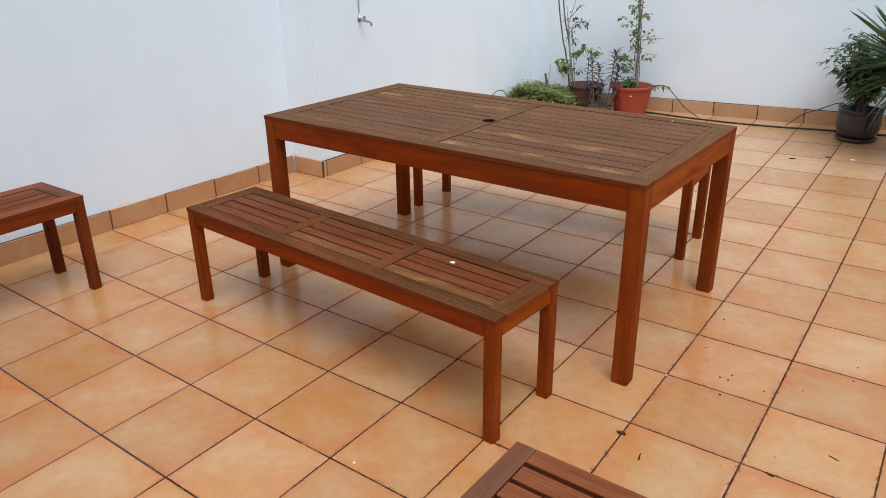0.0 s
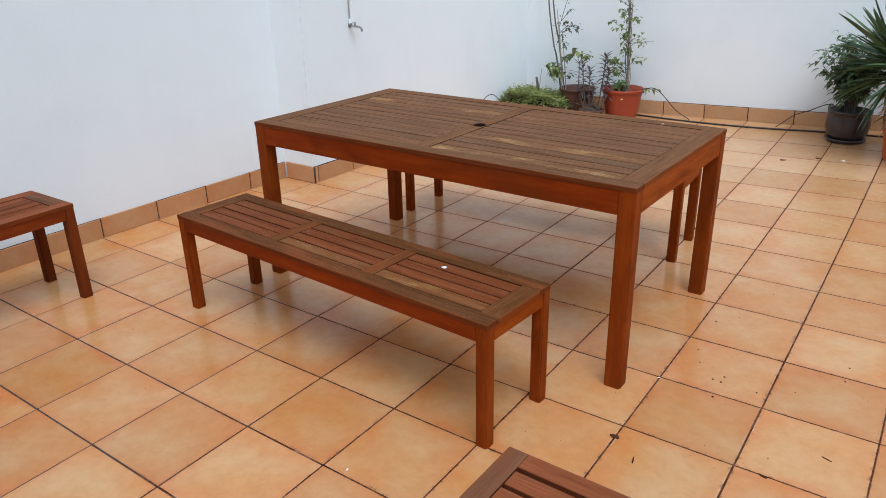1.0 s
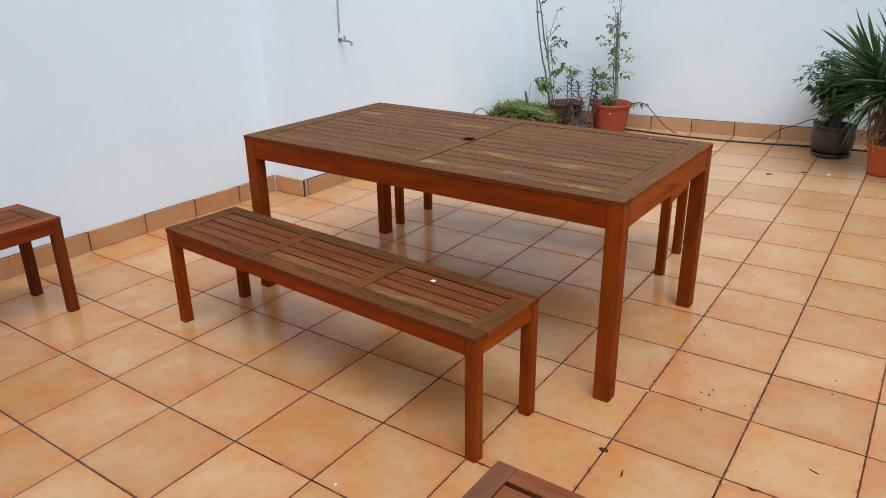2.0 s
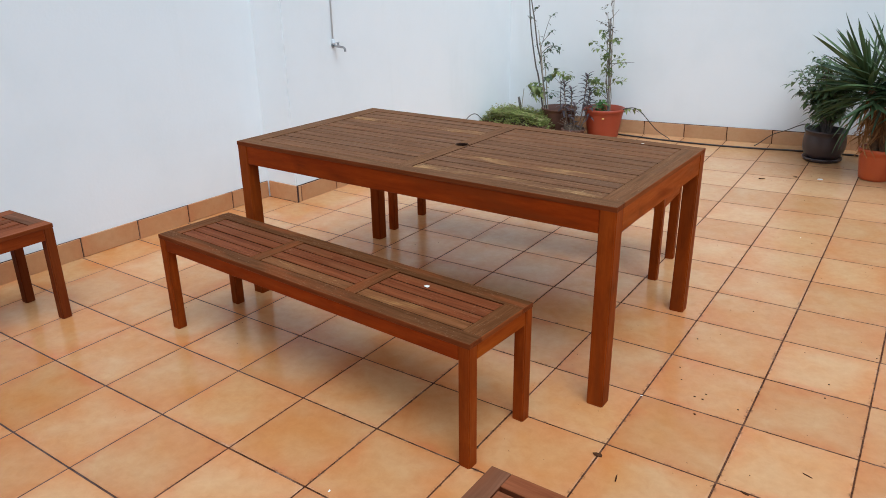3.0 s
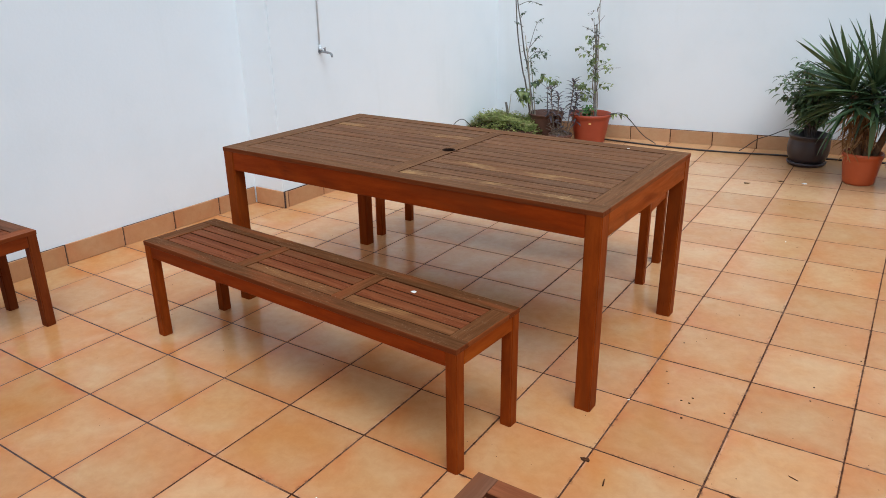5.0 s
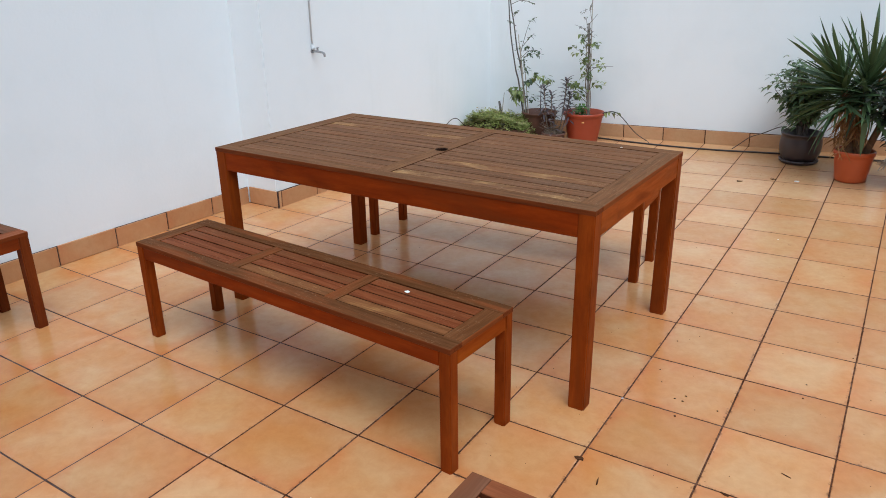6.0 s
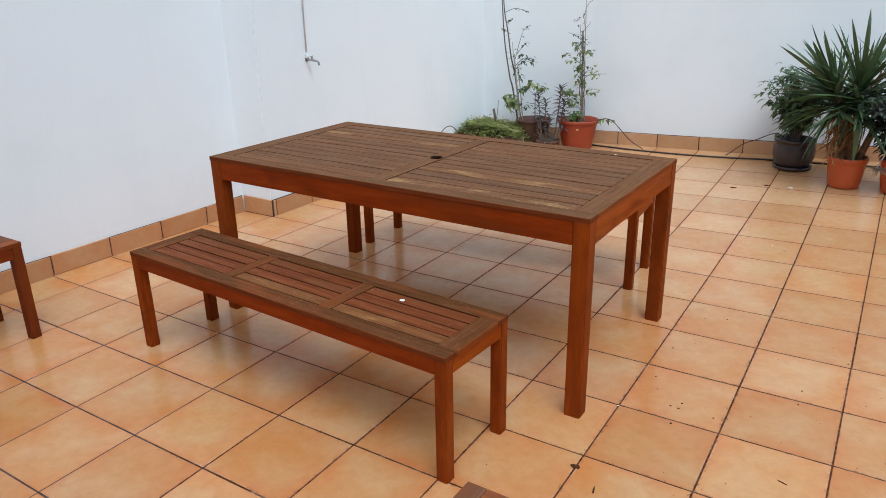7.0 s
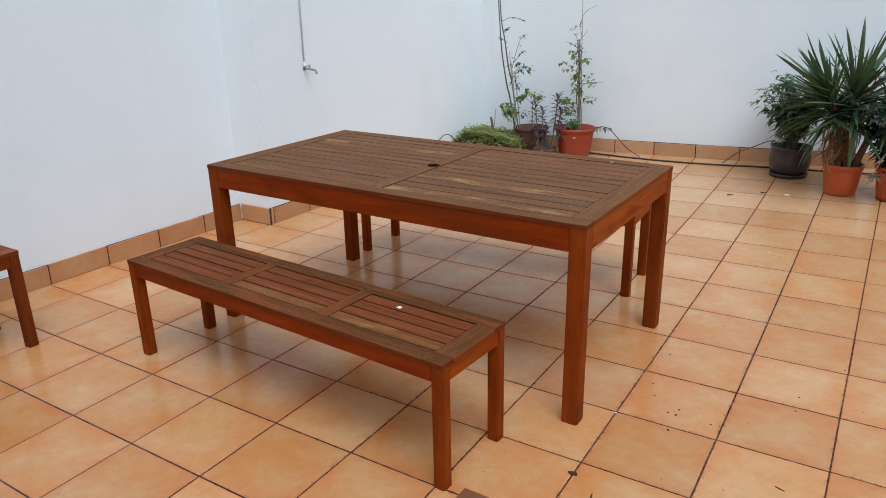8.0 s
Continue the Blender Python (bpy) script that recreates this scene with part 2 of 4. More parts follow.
def tile_material(name, rim, body, pale, rough, half=0.1680, burn=0.60):
    """Glazed clay: a pale cloudy body that burns to orange towards the rim of each tile."""
    m, n, l, b = material(name, rough, spec=0.40)
    cloud = noise_tex(n, l, coords(n, l, (1, 1, 1), 61.0), 4.0, 2.5, 0.45, 0.5)
    blot = noise_tex(n, l, coords(n, l, (1, 1, 1), 31.0), 3.2, 2.0, 0.5, 0.4)
    col = ramp(n, l, cloud, [(0.30, body), (0.68, pale)])
    sep = n.new("ShaderNodeSeparateXYZ")
    tc = n.new("ShaderNodeTexCoord")
    l.new(tc.outputs["Object"], sep.inputs[0])
    dist = []
    for axis in ("X", "Y"):
        q = n.new("ShaderNodeMath")
        q.operation = "ABSOLUTE"
        l.new(sep.outputs[axis], q.inputs[0])
        dist.append(q.outputs[0])
    far = n.new("ShaderNodeMath")
    far.operation = "MAXIMUM"
    l.new(dist[0], far.inputs[0])
    l.new(dist[1], far.inputs[1])
    add = n.new("ShaderNodeMath")
    add.operation = "MULTIPLY_ADD"
    l.new(blot, add.inputs[0])
    add.inputs[1].default_value = 0.34
    l.new(far.outputs[0], add.inputs[2])
    burnt = ramp(n, l, add.outputs[0], [(0.25, grey(0.0)), (0.40, grey(burn))])
    col = mixed(n, l, burnt, col, rim)
    flush = noise_tex(n, l, coords(n, l, (1, 1, 1), 47.0), 5.0, 3.0, 0.55, 0.6)
    add = n.new("ShaderNodeMath")
    add.operation = "MULTIPLY_ADD"
    l.new(flush, add.inputs[0])
    add.inputs[1].default_value = 0.40
    l.new(far.outputs[0], add.inputs[2])
    col = mixed(n, l, ramp(n, l, add.outputs[0], [(0.372, grey(0.0)), (0.46, grey(burn * 0.7))]), col, (0.50, 0.140, 0.050))
    # pale lip: worn glaze, and the bevel's sky highlight painted into the colour
    lip = ramp(n, l, far.outputs[0], [(half - 0.0020, grey(0.0)), (half - 0.0004, grey(1.0))])
    worn = ramp(n, l, noise_tex(n, l, coords(n, l, (1, 1, 1), 71.0), 6.0, 3.0, 0.6), [(0.52, grey(0.0)), (0.68, grey(0.30))])
    col = mixed(n, l, mixed(n, l, 1.0, lip, worn, "MULTIPLY"), col, (0.62, 0.40, 0.27))
    brim = ramp(n, l, far.outputs[0], [(half - 0.0050, grey(0.0)), (half - 0.0015, grey(1.0))])
    grime = ramp(n, l, noise_tex(n, l, coords(n, l, (1, 1, 1), 83.0), 34.0, 4.0, 0.7), [(0.53, grey(0.0)), (0.64, grey(0.62))])
    place, north, dust_sheen = n.new("ShaderNodeNewGeometry"), n.new("ShaderNodeSeparateXYZ"), n.new("ShaderNodeMath")
    l.new(place.outputs["Position"], north.inputs[0])
    # black dirt along the joints, on the side away from the west wall
    grime = mixed(n, l, 1.0, grime, ramp(n, l, north.outputs["X"], [(0.45, grey(0.0)), (0.95, grey(1.0))]), "MULTIPLY")
    col = mixed(n, l, mixed(n, l, 1.0, brim, grime, "MULTIPLY"), col, (0.085, 0.034, 0.018))
    # pale dust plus the glaze's grazing wall reflection, painted in, stronger towards the plants
    dust_sheen.operation = "MULTIPLY_ADD"
    l.new(noise_tex(n, l, place.outputs["Position"], 1.7, 4.0, 0.6, 0.4), dust_sheen.inputs[0])
    dust_sheen.inputs[1].default_value = 0.30
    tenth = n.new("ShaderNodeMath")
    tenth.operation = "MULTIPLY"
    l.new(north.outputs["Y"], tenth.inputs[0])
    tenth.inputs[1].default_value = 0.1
    l.new(tenth.outputs[0], dust_sheen.inputs[2])
    col = mixed(n, l, ramp(n, l, dust_sheen.outputs[0], [(0.30, grey(0.0)), (0.60, grey(0.48))]), col, (0.535, 0.340, 0.188))
    mottle = noise_tex(n, l, coords(n, l, (1, 1, 1), 17.0), 26.0, 6.0, 0.68, 0.3)
    col = mixed(n, l, 1.0, col, ramp(n, l, mottle, [(0.3, (0.93, 0.88, 0.84)), (0.65, (1.03, 1.04, 1.05))]), "MULTIPLY")
    info = n.new("ShaderNodeObjectInfo")
    tint = ramp(n, l, info.outputs["Random"], [(0.0, (0.90, 0.86, 0.80)), (0.5, grey(1.0)), (1.0, (1.06, 1.07, 1.08))])
    col = mixed(n, l, 1.0, col, tint, "MULTIPLY")
    l.new(col, b.inputs["Base Color"])
    smear = noise_tex(n, l, coords(n, l, (1, 1, 1), 23.0), 9.0, 4.0, 0.6)
    l.new(ramp(n, l, smear, [(0.3, grey(rough - 0.03)), (0.7, grey(rough + 0.09))]), b.inputs["Roughness"])
    bump(n, l, b, cloud, 0.05, 0.004)
    return m


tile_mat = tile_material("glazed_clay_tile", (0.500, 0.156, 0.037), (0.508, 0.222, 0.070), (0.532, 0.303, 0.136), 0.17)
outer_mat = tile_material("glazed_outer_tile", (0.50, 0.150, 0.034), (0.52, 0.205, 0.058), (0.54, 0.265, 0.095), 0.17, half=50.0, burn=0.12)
skirt_mat = tile_material("glazed_skirting_tile", (0.44, 0.160, 0.055), (0.47, 0.215, 0.085), (0.50, 0.275, 0.130), 0.36)

grout_mat, n, l, b = material("dark_grout", 0.95, spec=0.0)
g = noise_tex(n, l, coords(n, l, (1, 1, 1)), 9.0, 8.0, 0.75)
base = ramp(n, l, g, [(0.34, (0.060, 0.022, 0.011)), (0.46, (0.096, 0.040, 0.021)), (0.60, (0.150, 0.074, 0.043)), (0.74, (0.29, 0.185, 0.130))])
dash = ramp(n, l, noise_tex(n, l, coords(n, l, (1, 1, 1)), 38.0, 4.0, 0.7), [(0.48, grey(0.0)), (0.57, grey(0.62))])
dirty = mixed(n, l, dash, base, (0.028, 0.011, 0.006))
# the joints are washed paler towards the west wall
tc, sep, mad = n.new("ShaderNodeTexCoord"), n.new("ShaderNodeSeparateXYZ"), n.new("ShaderNodeMath")
l.new(tc.outputs["Object"], sep.inputs[0])
mad.operation = "MULTIPLY_ADD"
l.new(noise_tex(n, l, coords(n, l, (1, 1, 1)), 1.3, 3.0, 0.6), mad.inputs[0])
mad.inputs[1].default_value = 0.5
slant = n.new("ShaderNodeMath")
slant.operation = "MULTIPLY_ADD"
l.new(sep.outputs["Y"], slant.inputs[0])
slant.inputs[1].default_value = 0.3
l.new(sep.outputs["X"], slant.inputs[2])
l.new(slant.outputs[0], mad.inputs[2])
pale = ramp(n, l, g, [(0.35, (0.044, 0.025, 0.020)), (0.65, (0.125, 0.080, 0.066))])
l.new(mixed(n, l, ramp(n, l, mad.outputs[0], [(0.70, grey(0.0)), (0.98, grey(1.0))]), pale, dirty), b.inputs["Base Color"])

wall_mat, n, l, b = material("white_painted_render", 0.85, spec=0.3)
vec = coords(n, l, (1, 1, 1))
g = noise_tex(n, l, vec, 1.6, 5.0, 0.6)
col = ramp(n, l, g, [(0.25, (0.76, 0.77, 0.77)), (0.5, (0.80, 0.805, 0.805)), (0.8, (0.82, 0.82, 0.82))])
stain = noise_tex(n, l, coords(n, l, (2.2, 2.2, 0.35)), 2.5, 5.0, 0.6, 0.3)
col = mixed(n, l, ramp(n, l, stain, [(0.56, grey(0.0)), (0.8, grey(0.22))]), col, (0.68, 0.69, 0.66))
l.new(col, b.inputs["Base Color"])
bump(n, l, b, noise_tex(n, l, vec, 55.0, 5.0, 0.6), 0.18, 0.004)


def plain(name, a, c, scale=8.0, rough=0.6, relief=0.1, metallic=0.0, spread=7.0):
    m, n, l, b = material(name, rough, metallic)
    g = noise_tex(n, l, coords(n, l, (1, 1, 1), spread), scale, 4.0)
    l.new(ramp(n, l, g, [(0.3, a), (0.7, c)]), b.inputs["Base Color"])
    bump(n, l, b, g, relief, 0.002)
    return m


def leaf_material(name, a, c, rough=0.45, clear=0.25):
    """Leaves: colour varies from leaf to leaf, a little light passes through."""
    m, n, l, b = material(name, rough)
    geo = n.new("ShaderNodeNewGeometry")
    info = n.new("ShaderNodeObjectInfo")
    add = n.new("ShaderNodeMath")
    add.operation = "ADD"
    l.new(geo.outputs["Random Per Island"], add.inputs[0])
    l.new(info.outputs["Random"], add.inputs[1])
    fr = n.new("ShaderNodeMath")
    fr.operation = "FRACT"
    l.new(add.outputs[0], fr.inputs[0])
    col = ramp(n, l, fr.outputs[0], [(0.0, a), (1.0, c)])
    l.new(col, b.inputs["Base Color"])
    tr = n.new("ShaderNodeBsdfTranslucent")
    l.new(col, tr.inputs["Color"])
    mx = n.new("ShaderNodeMixShader")
    mx.inputs[0].default_value = clear
    l.new(b.outputs[0], mx.inputs[1])
    l.new(tr.outputs[0], mx.inputs[2])
    l.new(mx.outputs[0], n["Material Output"].inputs["Surface"])
    return m


orange_pot = plain("orange_plastic", (0.40, 0.068, 0.014), (0.48, 0.094, 0.020), 5.0, 0.42)
brick_pot = plain("brick_red_plastic", (0.27, 0.038, 0.012), (0.33, 0.052, 0.017), 5.0, 0.42)
brown_pot = plain("brown_clay", (0.075, 0.030, 0.018), (0.13, 0.052, 0.030), 9.0, 0.7)
dark_pot = plain("dark_glazed_ceramic", (0.030, 0.022, 0.024), (0.055, 0.040, 0.040), 6.0, 0.30)
soil_mat = plain("potting_soil", (0.018, 0.012, 0.008), (0.06, 0.038, 0.024), 60.0, 0.95, 0.8)
bark_mat = plain("grey_brown_bark", (0.075, 0.060, 0.050), (0.17, 0.14, 0.12), 40.0, 0.85, 0.6)
cane_mat = plain("pale_cane", (0.26, 0.22, 0.17), (0.42, 0.36, 0.28), 30.0, 0.7, 0.3)
stake_mat = plain("weathered_stake", (0.17, 0.155, 0.14), (0.33, 0.30, 0.27), 35.0, 0.85, 0.4)
dry_stem_mat = plain("dry_brown_stems", (0.11, 0.075, 0.050), (0.28, 0.20, 0.14), 60.0, 0.85, 0.4)
yucca_bark = plain("brown_fibrous_trunk", (0.10, 0.055, 0.028), (0.24, 0.13, 0.06), 50.0, 0.9, 0.8)
rubber_mat = plain("black_rubber", (0.024, 0.015, 0.012), (0.048, 0.031, 0.025), 20.0, 0.62)
pipe_mat = plain("grey_painted_pipe", (0.66, 0.68, 0.69), (0.73, 0.745, 0.755), 12.0, 0.5)
metal_mat = plain("dull_chrome", (0.30, 0.30, 0.31), (0.45, 0.45, 0.45), 40.0, 0.32, 0.05, 1.0)
paper_mat = plain("white_scrap", (0.72, 0.70, 0.66), (0.82, 0.81, 0.78), 60.0, 0.8)
label_mat = plain("yellow_sticker", (0.75, 0.50, 0.14), (0.85, 0.62, 0.25), 60.0, 0.5)
litter_mat = plain("brown_litter", (0.032, 0.011, 0.005), (0.095, 0.040, 0.016), 90.0, 0.9)
litter_mat.node_tree.nodes["Principled BSDF"].inputs["Specular IOR Level"].default_value = 0.08
hole_mat = plain("dark_hole_ring", (0.010, 0.005, 0.003), (0.022, 0.010, 0.006), 30.0, 0.95)
hole_mat.node_tree.nodes["Principled BSDF"].inputs["Specular IOR Level"].default_value = 0.1
ficus_leaf = leaf_material("ficus_leaf", (0.046, 0.080, 0.028), (0.150, 0.205, 0.082), 0.40)
yucca_leaf = leaf_material("yucca_leaf", (0.029, 0.055, 0.017), (0.094, 0.138, 0.050), 0.50, 0.12)
dry_leaf = leaf_material("dry_leaf", (0.20, 0.085, 0.025), (0.44, 0.25, 0.10), 0.8)
climber_leaf = leaf_material("climber_leaf", (0.095, 0.135, 0.034), (0.260, 0.285, 0.090), 0.5)
withered_leaf = leaf_material("withered_leaf", (0.085, 0.075, 0.060), (0.17, 0.15, 0.11), 0.7)
fresh_leaf = leaf_material("fresh_green_leaf", (0.055, 0.120, 0.030), (0.14, 0.24, 0.060), 0.5)
dull_leaf = leaf_material("dull_green_leaf", (0.045, 0.075, 0.035), (0.11, 0.13, 0.07), 0.55)
dark_leaf = leaf_material("dark_dull_leaf", (0.012, 0.018, 0.012), (0.040, 0.048, 0.030), 0.55)
purple_leaf = leaf_material("purple_leaf", (0.036, 0.026, 0.030), (0.125, 0.094, 0.098), 0.5, 0.1)
cover_leaf = leaf_material("ground_cover_leaf", (0.165, 0.195, 0.044), (0.42, 0.43, 0.120), 0.6)
cover_dry = leaf_material("ground_cover_dry", (0.22, 0.18, 0.07), (0.40, 0.34, 0.15), 0.7)


# ---- building helpers ----
def mesh_from(bm, name, mat, smooth=False):
    me = bpy.data.meshes.new(name)
    bm.to_mesh(me)
    bm.free()
    me.materials.append(mat)
    if smooth:
        for p in me.polygons:
            p.use_smooth = True
    return me


def put(name, me, parent=None, m=None):
    ob = new(name, me)
    if parent is not None:
        ob.parent = parent
    if m is not None:
        ob.matrix_basis = m
    return ob


def part(name, bm, mat, parent, label="", m=None, smooth=False):
    ob = put(name, mesh_from(bm, name, mat, smooth), parent, m)
    return tagged(ob, label)


def empty(name, m):
    ob = new(name)
    ob.matrix_basis = m
    return ob


def box(dx, dy, dz, bevel=0.003, seg=1):
    bm = bmesh.new()
    bmesh.ops.create_cube(bm, size=1.0)
    bmesh.ops.scale(bm, vec=(dx, dy, dz), verts=bm.verts)
    if bevel:
        bmesh.ops.bevel(bm, geom=bm.edges[:], offset=bevel, segments=seg, affect="EDGES", clamp_overlap=True)
    return bm


def lathe(profile, n=40):
    """A turned form from (radius, height) pairs; a radius of 0 closes it."""
    bm = bmesh.new()
    rings = []
    for r, z in profile:
        if r <= 0:
            rings.append([bm.verts.new((0, 0, z))])
        else:
            rings.append([bm.verts.new((r * math.cos(2 * math.pi * k / n), r * math.sin(2 * math.pi * k / n), z)) for k in range(n)])
    for a, c in zip(rings, rings[1:]):
        for k in range(n):
            q = (k + 1) % n
            if len(a) == 1 and len(c) > 1:
                bm.faces.new((a[0], c[q], c[k]))
            elif len(c) == 1 and len(a) > 1:
                bm.faces.new((a[k], a[q], c[0]))
            elif len(a) > 1:
                bm.faces.new((a[k], a[q], c[q], c[k]))
    bmesh.ops.recalc_face_normals(bm, faces=bm.faces)
    return bm


def smooth_line(points, steps=6):
    """Catmull-Rom through the points."""
    p = [Vector(q) for q in points]
    p = [p[0] * 2 - p[1]] + p + [p[-1] * 2 - p[-2]]
    out = []
    for i in range(1, len(p) - 2):
        for s in range(steps):
            t = s / steps
            out.append(0.5 * (2 * p[i] + (p[i + 1] - p[i - 1]) * t + (2 * p[i - 1] - 5 * p[i] + 4 * p[i + 1] - p[i + 2]) * t * t
                              + (3 * p[i] - p[i - 1] - 3 * p[i + 1] + p[i + 2]) * t ** 3))
    return out + [p[-2]]


def tube(points, r0, r1=None, n=7, bm=None):
    """A tapering tube along a line."""
    r1 = r0 if r1 is None else r1
    bm = bm or bmesh.new()
    pts = [Vector(q) for q in points]
    rings = []
    for i, q in enumerate(pts):
        d = (pts[min(i + 1, len(pts) - 1)] - pts[max(i - 1, 0)]).normalized()
        side = d.cross(Vector((0.31, 0.17, 0.93)) if abs(d.z) < 0.9 else Vector((1, 0.1, 0))).normalized()
        up = side.cross(d)
        r = r0 + (r1 - r0) * i / max(1, len(pts) - 1)
        rings.append([bm.verts.new(q + r * (math.cos(2 * math.pi * k / n) * side + math.sin(2 * math.pi * k / n) * up)) for k in range(n)])
    for a, c in zip(rings, rings[1:]):
        for k in range(n):
            bm.faces.new((a[k], a[(k + 1) % n], c[(k + 1) % n], c[k]))
    bm.faces.new(rings[0][::-1])
    bm.faces.new(rings[-1])
    bmesh.ops.recalc_face_normals(bm, faces=bm.faces)
    return bm


class Leaves:
    """Collects folded, bent leaves into one mesh."""

    def __init__(self):
        self.v, self.f = [], []

    def add(self, base, way, length, width, droop=0.3, fold=0.25):
        way = Vector(way).normalized()
        side = way.cross(Vector((0, 0, 1)))
        side = side.normalized() if side.length > 0.05 else Vector((1, 0, 0))
        up = side.cross(way)
        o = len(self.v)
        for s, w, dz in ((0.0, 0.06, 0.0), (0.32, 0.5, 0.05), (0.68, 0.38, -0.25), (1.0, 0.0, -0.8)):
            c = Vector(base) + way * length * s + Vector((0, 0, droop * length * dz))
            if w == 0:
                self.v.append(c)
            else:
                self.v += [c + side * width * w + up * width * w * fold, c, c - side * width * w + up * width * w * fold]
        for k in (0, 3):
            self.f += [(o + k, o + k + 1, o + k + 4, o + k + 3), (o + k + 1, o + k + 2, o + k + 5, o + k + 4)]
        self.f += [(o + 6, o + 7, o + 9), (o + 7, o + 8, o + 9)]

    def part(self, name, mat, parent, label=""):
        me = bpy.data.meshes.new(name)
        me.from_pydata([tuple(q) for q in self.v], [], self.f)
        me.materials.append(mat)
        for p in me.polygons:
            p.use_smooth = True
        return tagged(put(name, me, parent), label, kind="stuff")


def scatter_way(rng, lift=0.2):
    a = rng.uniform(0, 2 * math.pi)
    return Vector((math.cos(a), math.sin(a), rng.uniform(lift - 0.5, lift + 0.5)))


# ---- the terrace: floor and walls ----
T = 0.345
X_WEST, X_TAP, Y_STEP, Y_BACK = -1.297, -1.030, 2.418, 5.340
X_EAST, Y_SOUTH, Z_BASE, Z_TOP = 5.60, -2.90, -0.20, 2.75


def floor_z(x, y):
    """The terrace is laid to falls: it rises gently to the back."""
    x, y = x - 0.7, y - 1.7
    return 0.0019 * x * x + 0.0058 * x * y + 0.0003 * y * y + 0.0002 * x ** 3 + 0.0007 * x * x * y + 0.0006 * x * y * y + 0.0015 * y ** 3


def ground(x, y):
    """Height of the finished tiles; levels out past the tiles that the falls reach."""
    return floor_z(min(max(x, -1.5), 3.2), min(max(y, -0.69), 5.5))


def floor_base():
    xs = np.linspace(X_WEST - 0.1, X_EAST + 0.1, 71)
    ys = np.linspace(Y_SOUTH - 0.1, Y_BACK + 0.1, 85)
    v, f = [], []
    for y in ys:
        for x in xs:
            v.append((x, y, ground(x, y) - 0.0014))
    k = len(v)
    v += [(x, y, Z_BASE) for y in ys for x in xs]
    w = len(xs)
    for j in range(len(ys) - 1):
        for i in range(w - 1):
            a = j * w + i
            f += [(a, a + 1, a + w + 1, a + w), (k + a, k + a + w, k + a + w + 1, k + a + 1)]
    for i in range(w - 1):
        a = (len(ys) - 1) * w + i
        f += [(i + 1, i, k + i, k + i + 1), (a, a + 1, k + a + 1, k + a)]
    for j in range(len(ys) - 1):
        a, c = j * w, j * w + w - 1
        f += [(a, a + w, k + a + w, k + a), (c + w, c, k + c, k + c + w)]
    me = bpy.data.meshes.new("floor")
    me.from_pydata(v, [], f)
    me.materials.append(grout_mat)
    return tagged(new("floor", me), "terrace floor of glossy orange clay tiles with dark grout", "floor", kind="structure")


floor = floor_base()


def wall(name, x0, x1, y0, y1, z1, label, bevel=0.006):
    bm = box(x1 - x0, y1 - y0, z1 - Z_BASE, bevel, 2)
    ob = put(name, mesh_from(bm, name, wall_mat), None, pose((x0 + x1) / 2, (y0 + y1) / 2, (z1 + Z_BASE) / 2))
    return tagged(ob, label, "wall", kind="structure")


# tops of these walls are unseen; their heights are set for the skylight
wall("wall_west", X_WEST - 0.25, X_WEST, Y_SOUTH, Y_STEP + 0.1, 8.0, "white painted rendered terrace wall with faint stains")
wall("wall_tap", X_WEST - 0.25, X_TAP, Y_STEP, Y_BACK + 0.1, 7.996, "white painted rendered wall that steps forward, with a tap")
wall("wall_north", X_TAP - 0.1, X_EAST, Y_BACK, Y_BACK + 0.25, 3.0, "white painted rendered terrace wall behind the potted plants")
# unseen walls, added and sized to block or admit light on the floor
wall("wall_east", X_EAST, X_EAST + 0.2, Y_SOUTH, Y_BACK + 0.25, 1.4, "unseen white wall added on the east side, low to let light in")
wall("wall_south", X_WEST - 0.25, 1.7, Y_SOUTH - 0.25, Y_SOUTH + 0.9, 3.7, "unseen white wall added to shade the left of the floor")
wall("wall_south_low", 1.7, X_EAST + 0.2, Y_SOUTH - 0.2, Y_SOUTH, 1.054, "unseen low white wall added on the south side to let light in")


# ---- furniture ----
def rimmed(me, mat, outer):
    """Gives the outer edges of a board their own, less weathered wood."""
    me.materials.append(mat)
    for p in me.polygons:
        if outer(p.normal):
            p.material_index = 1


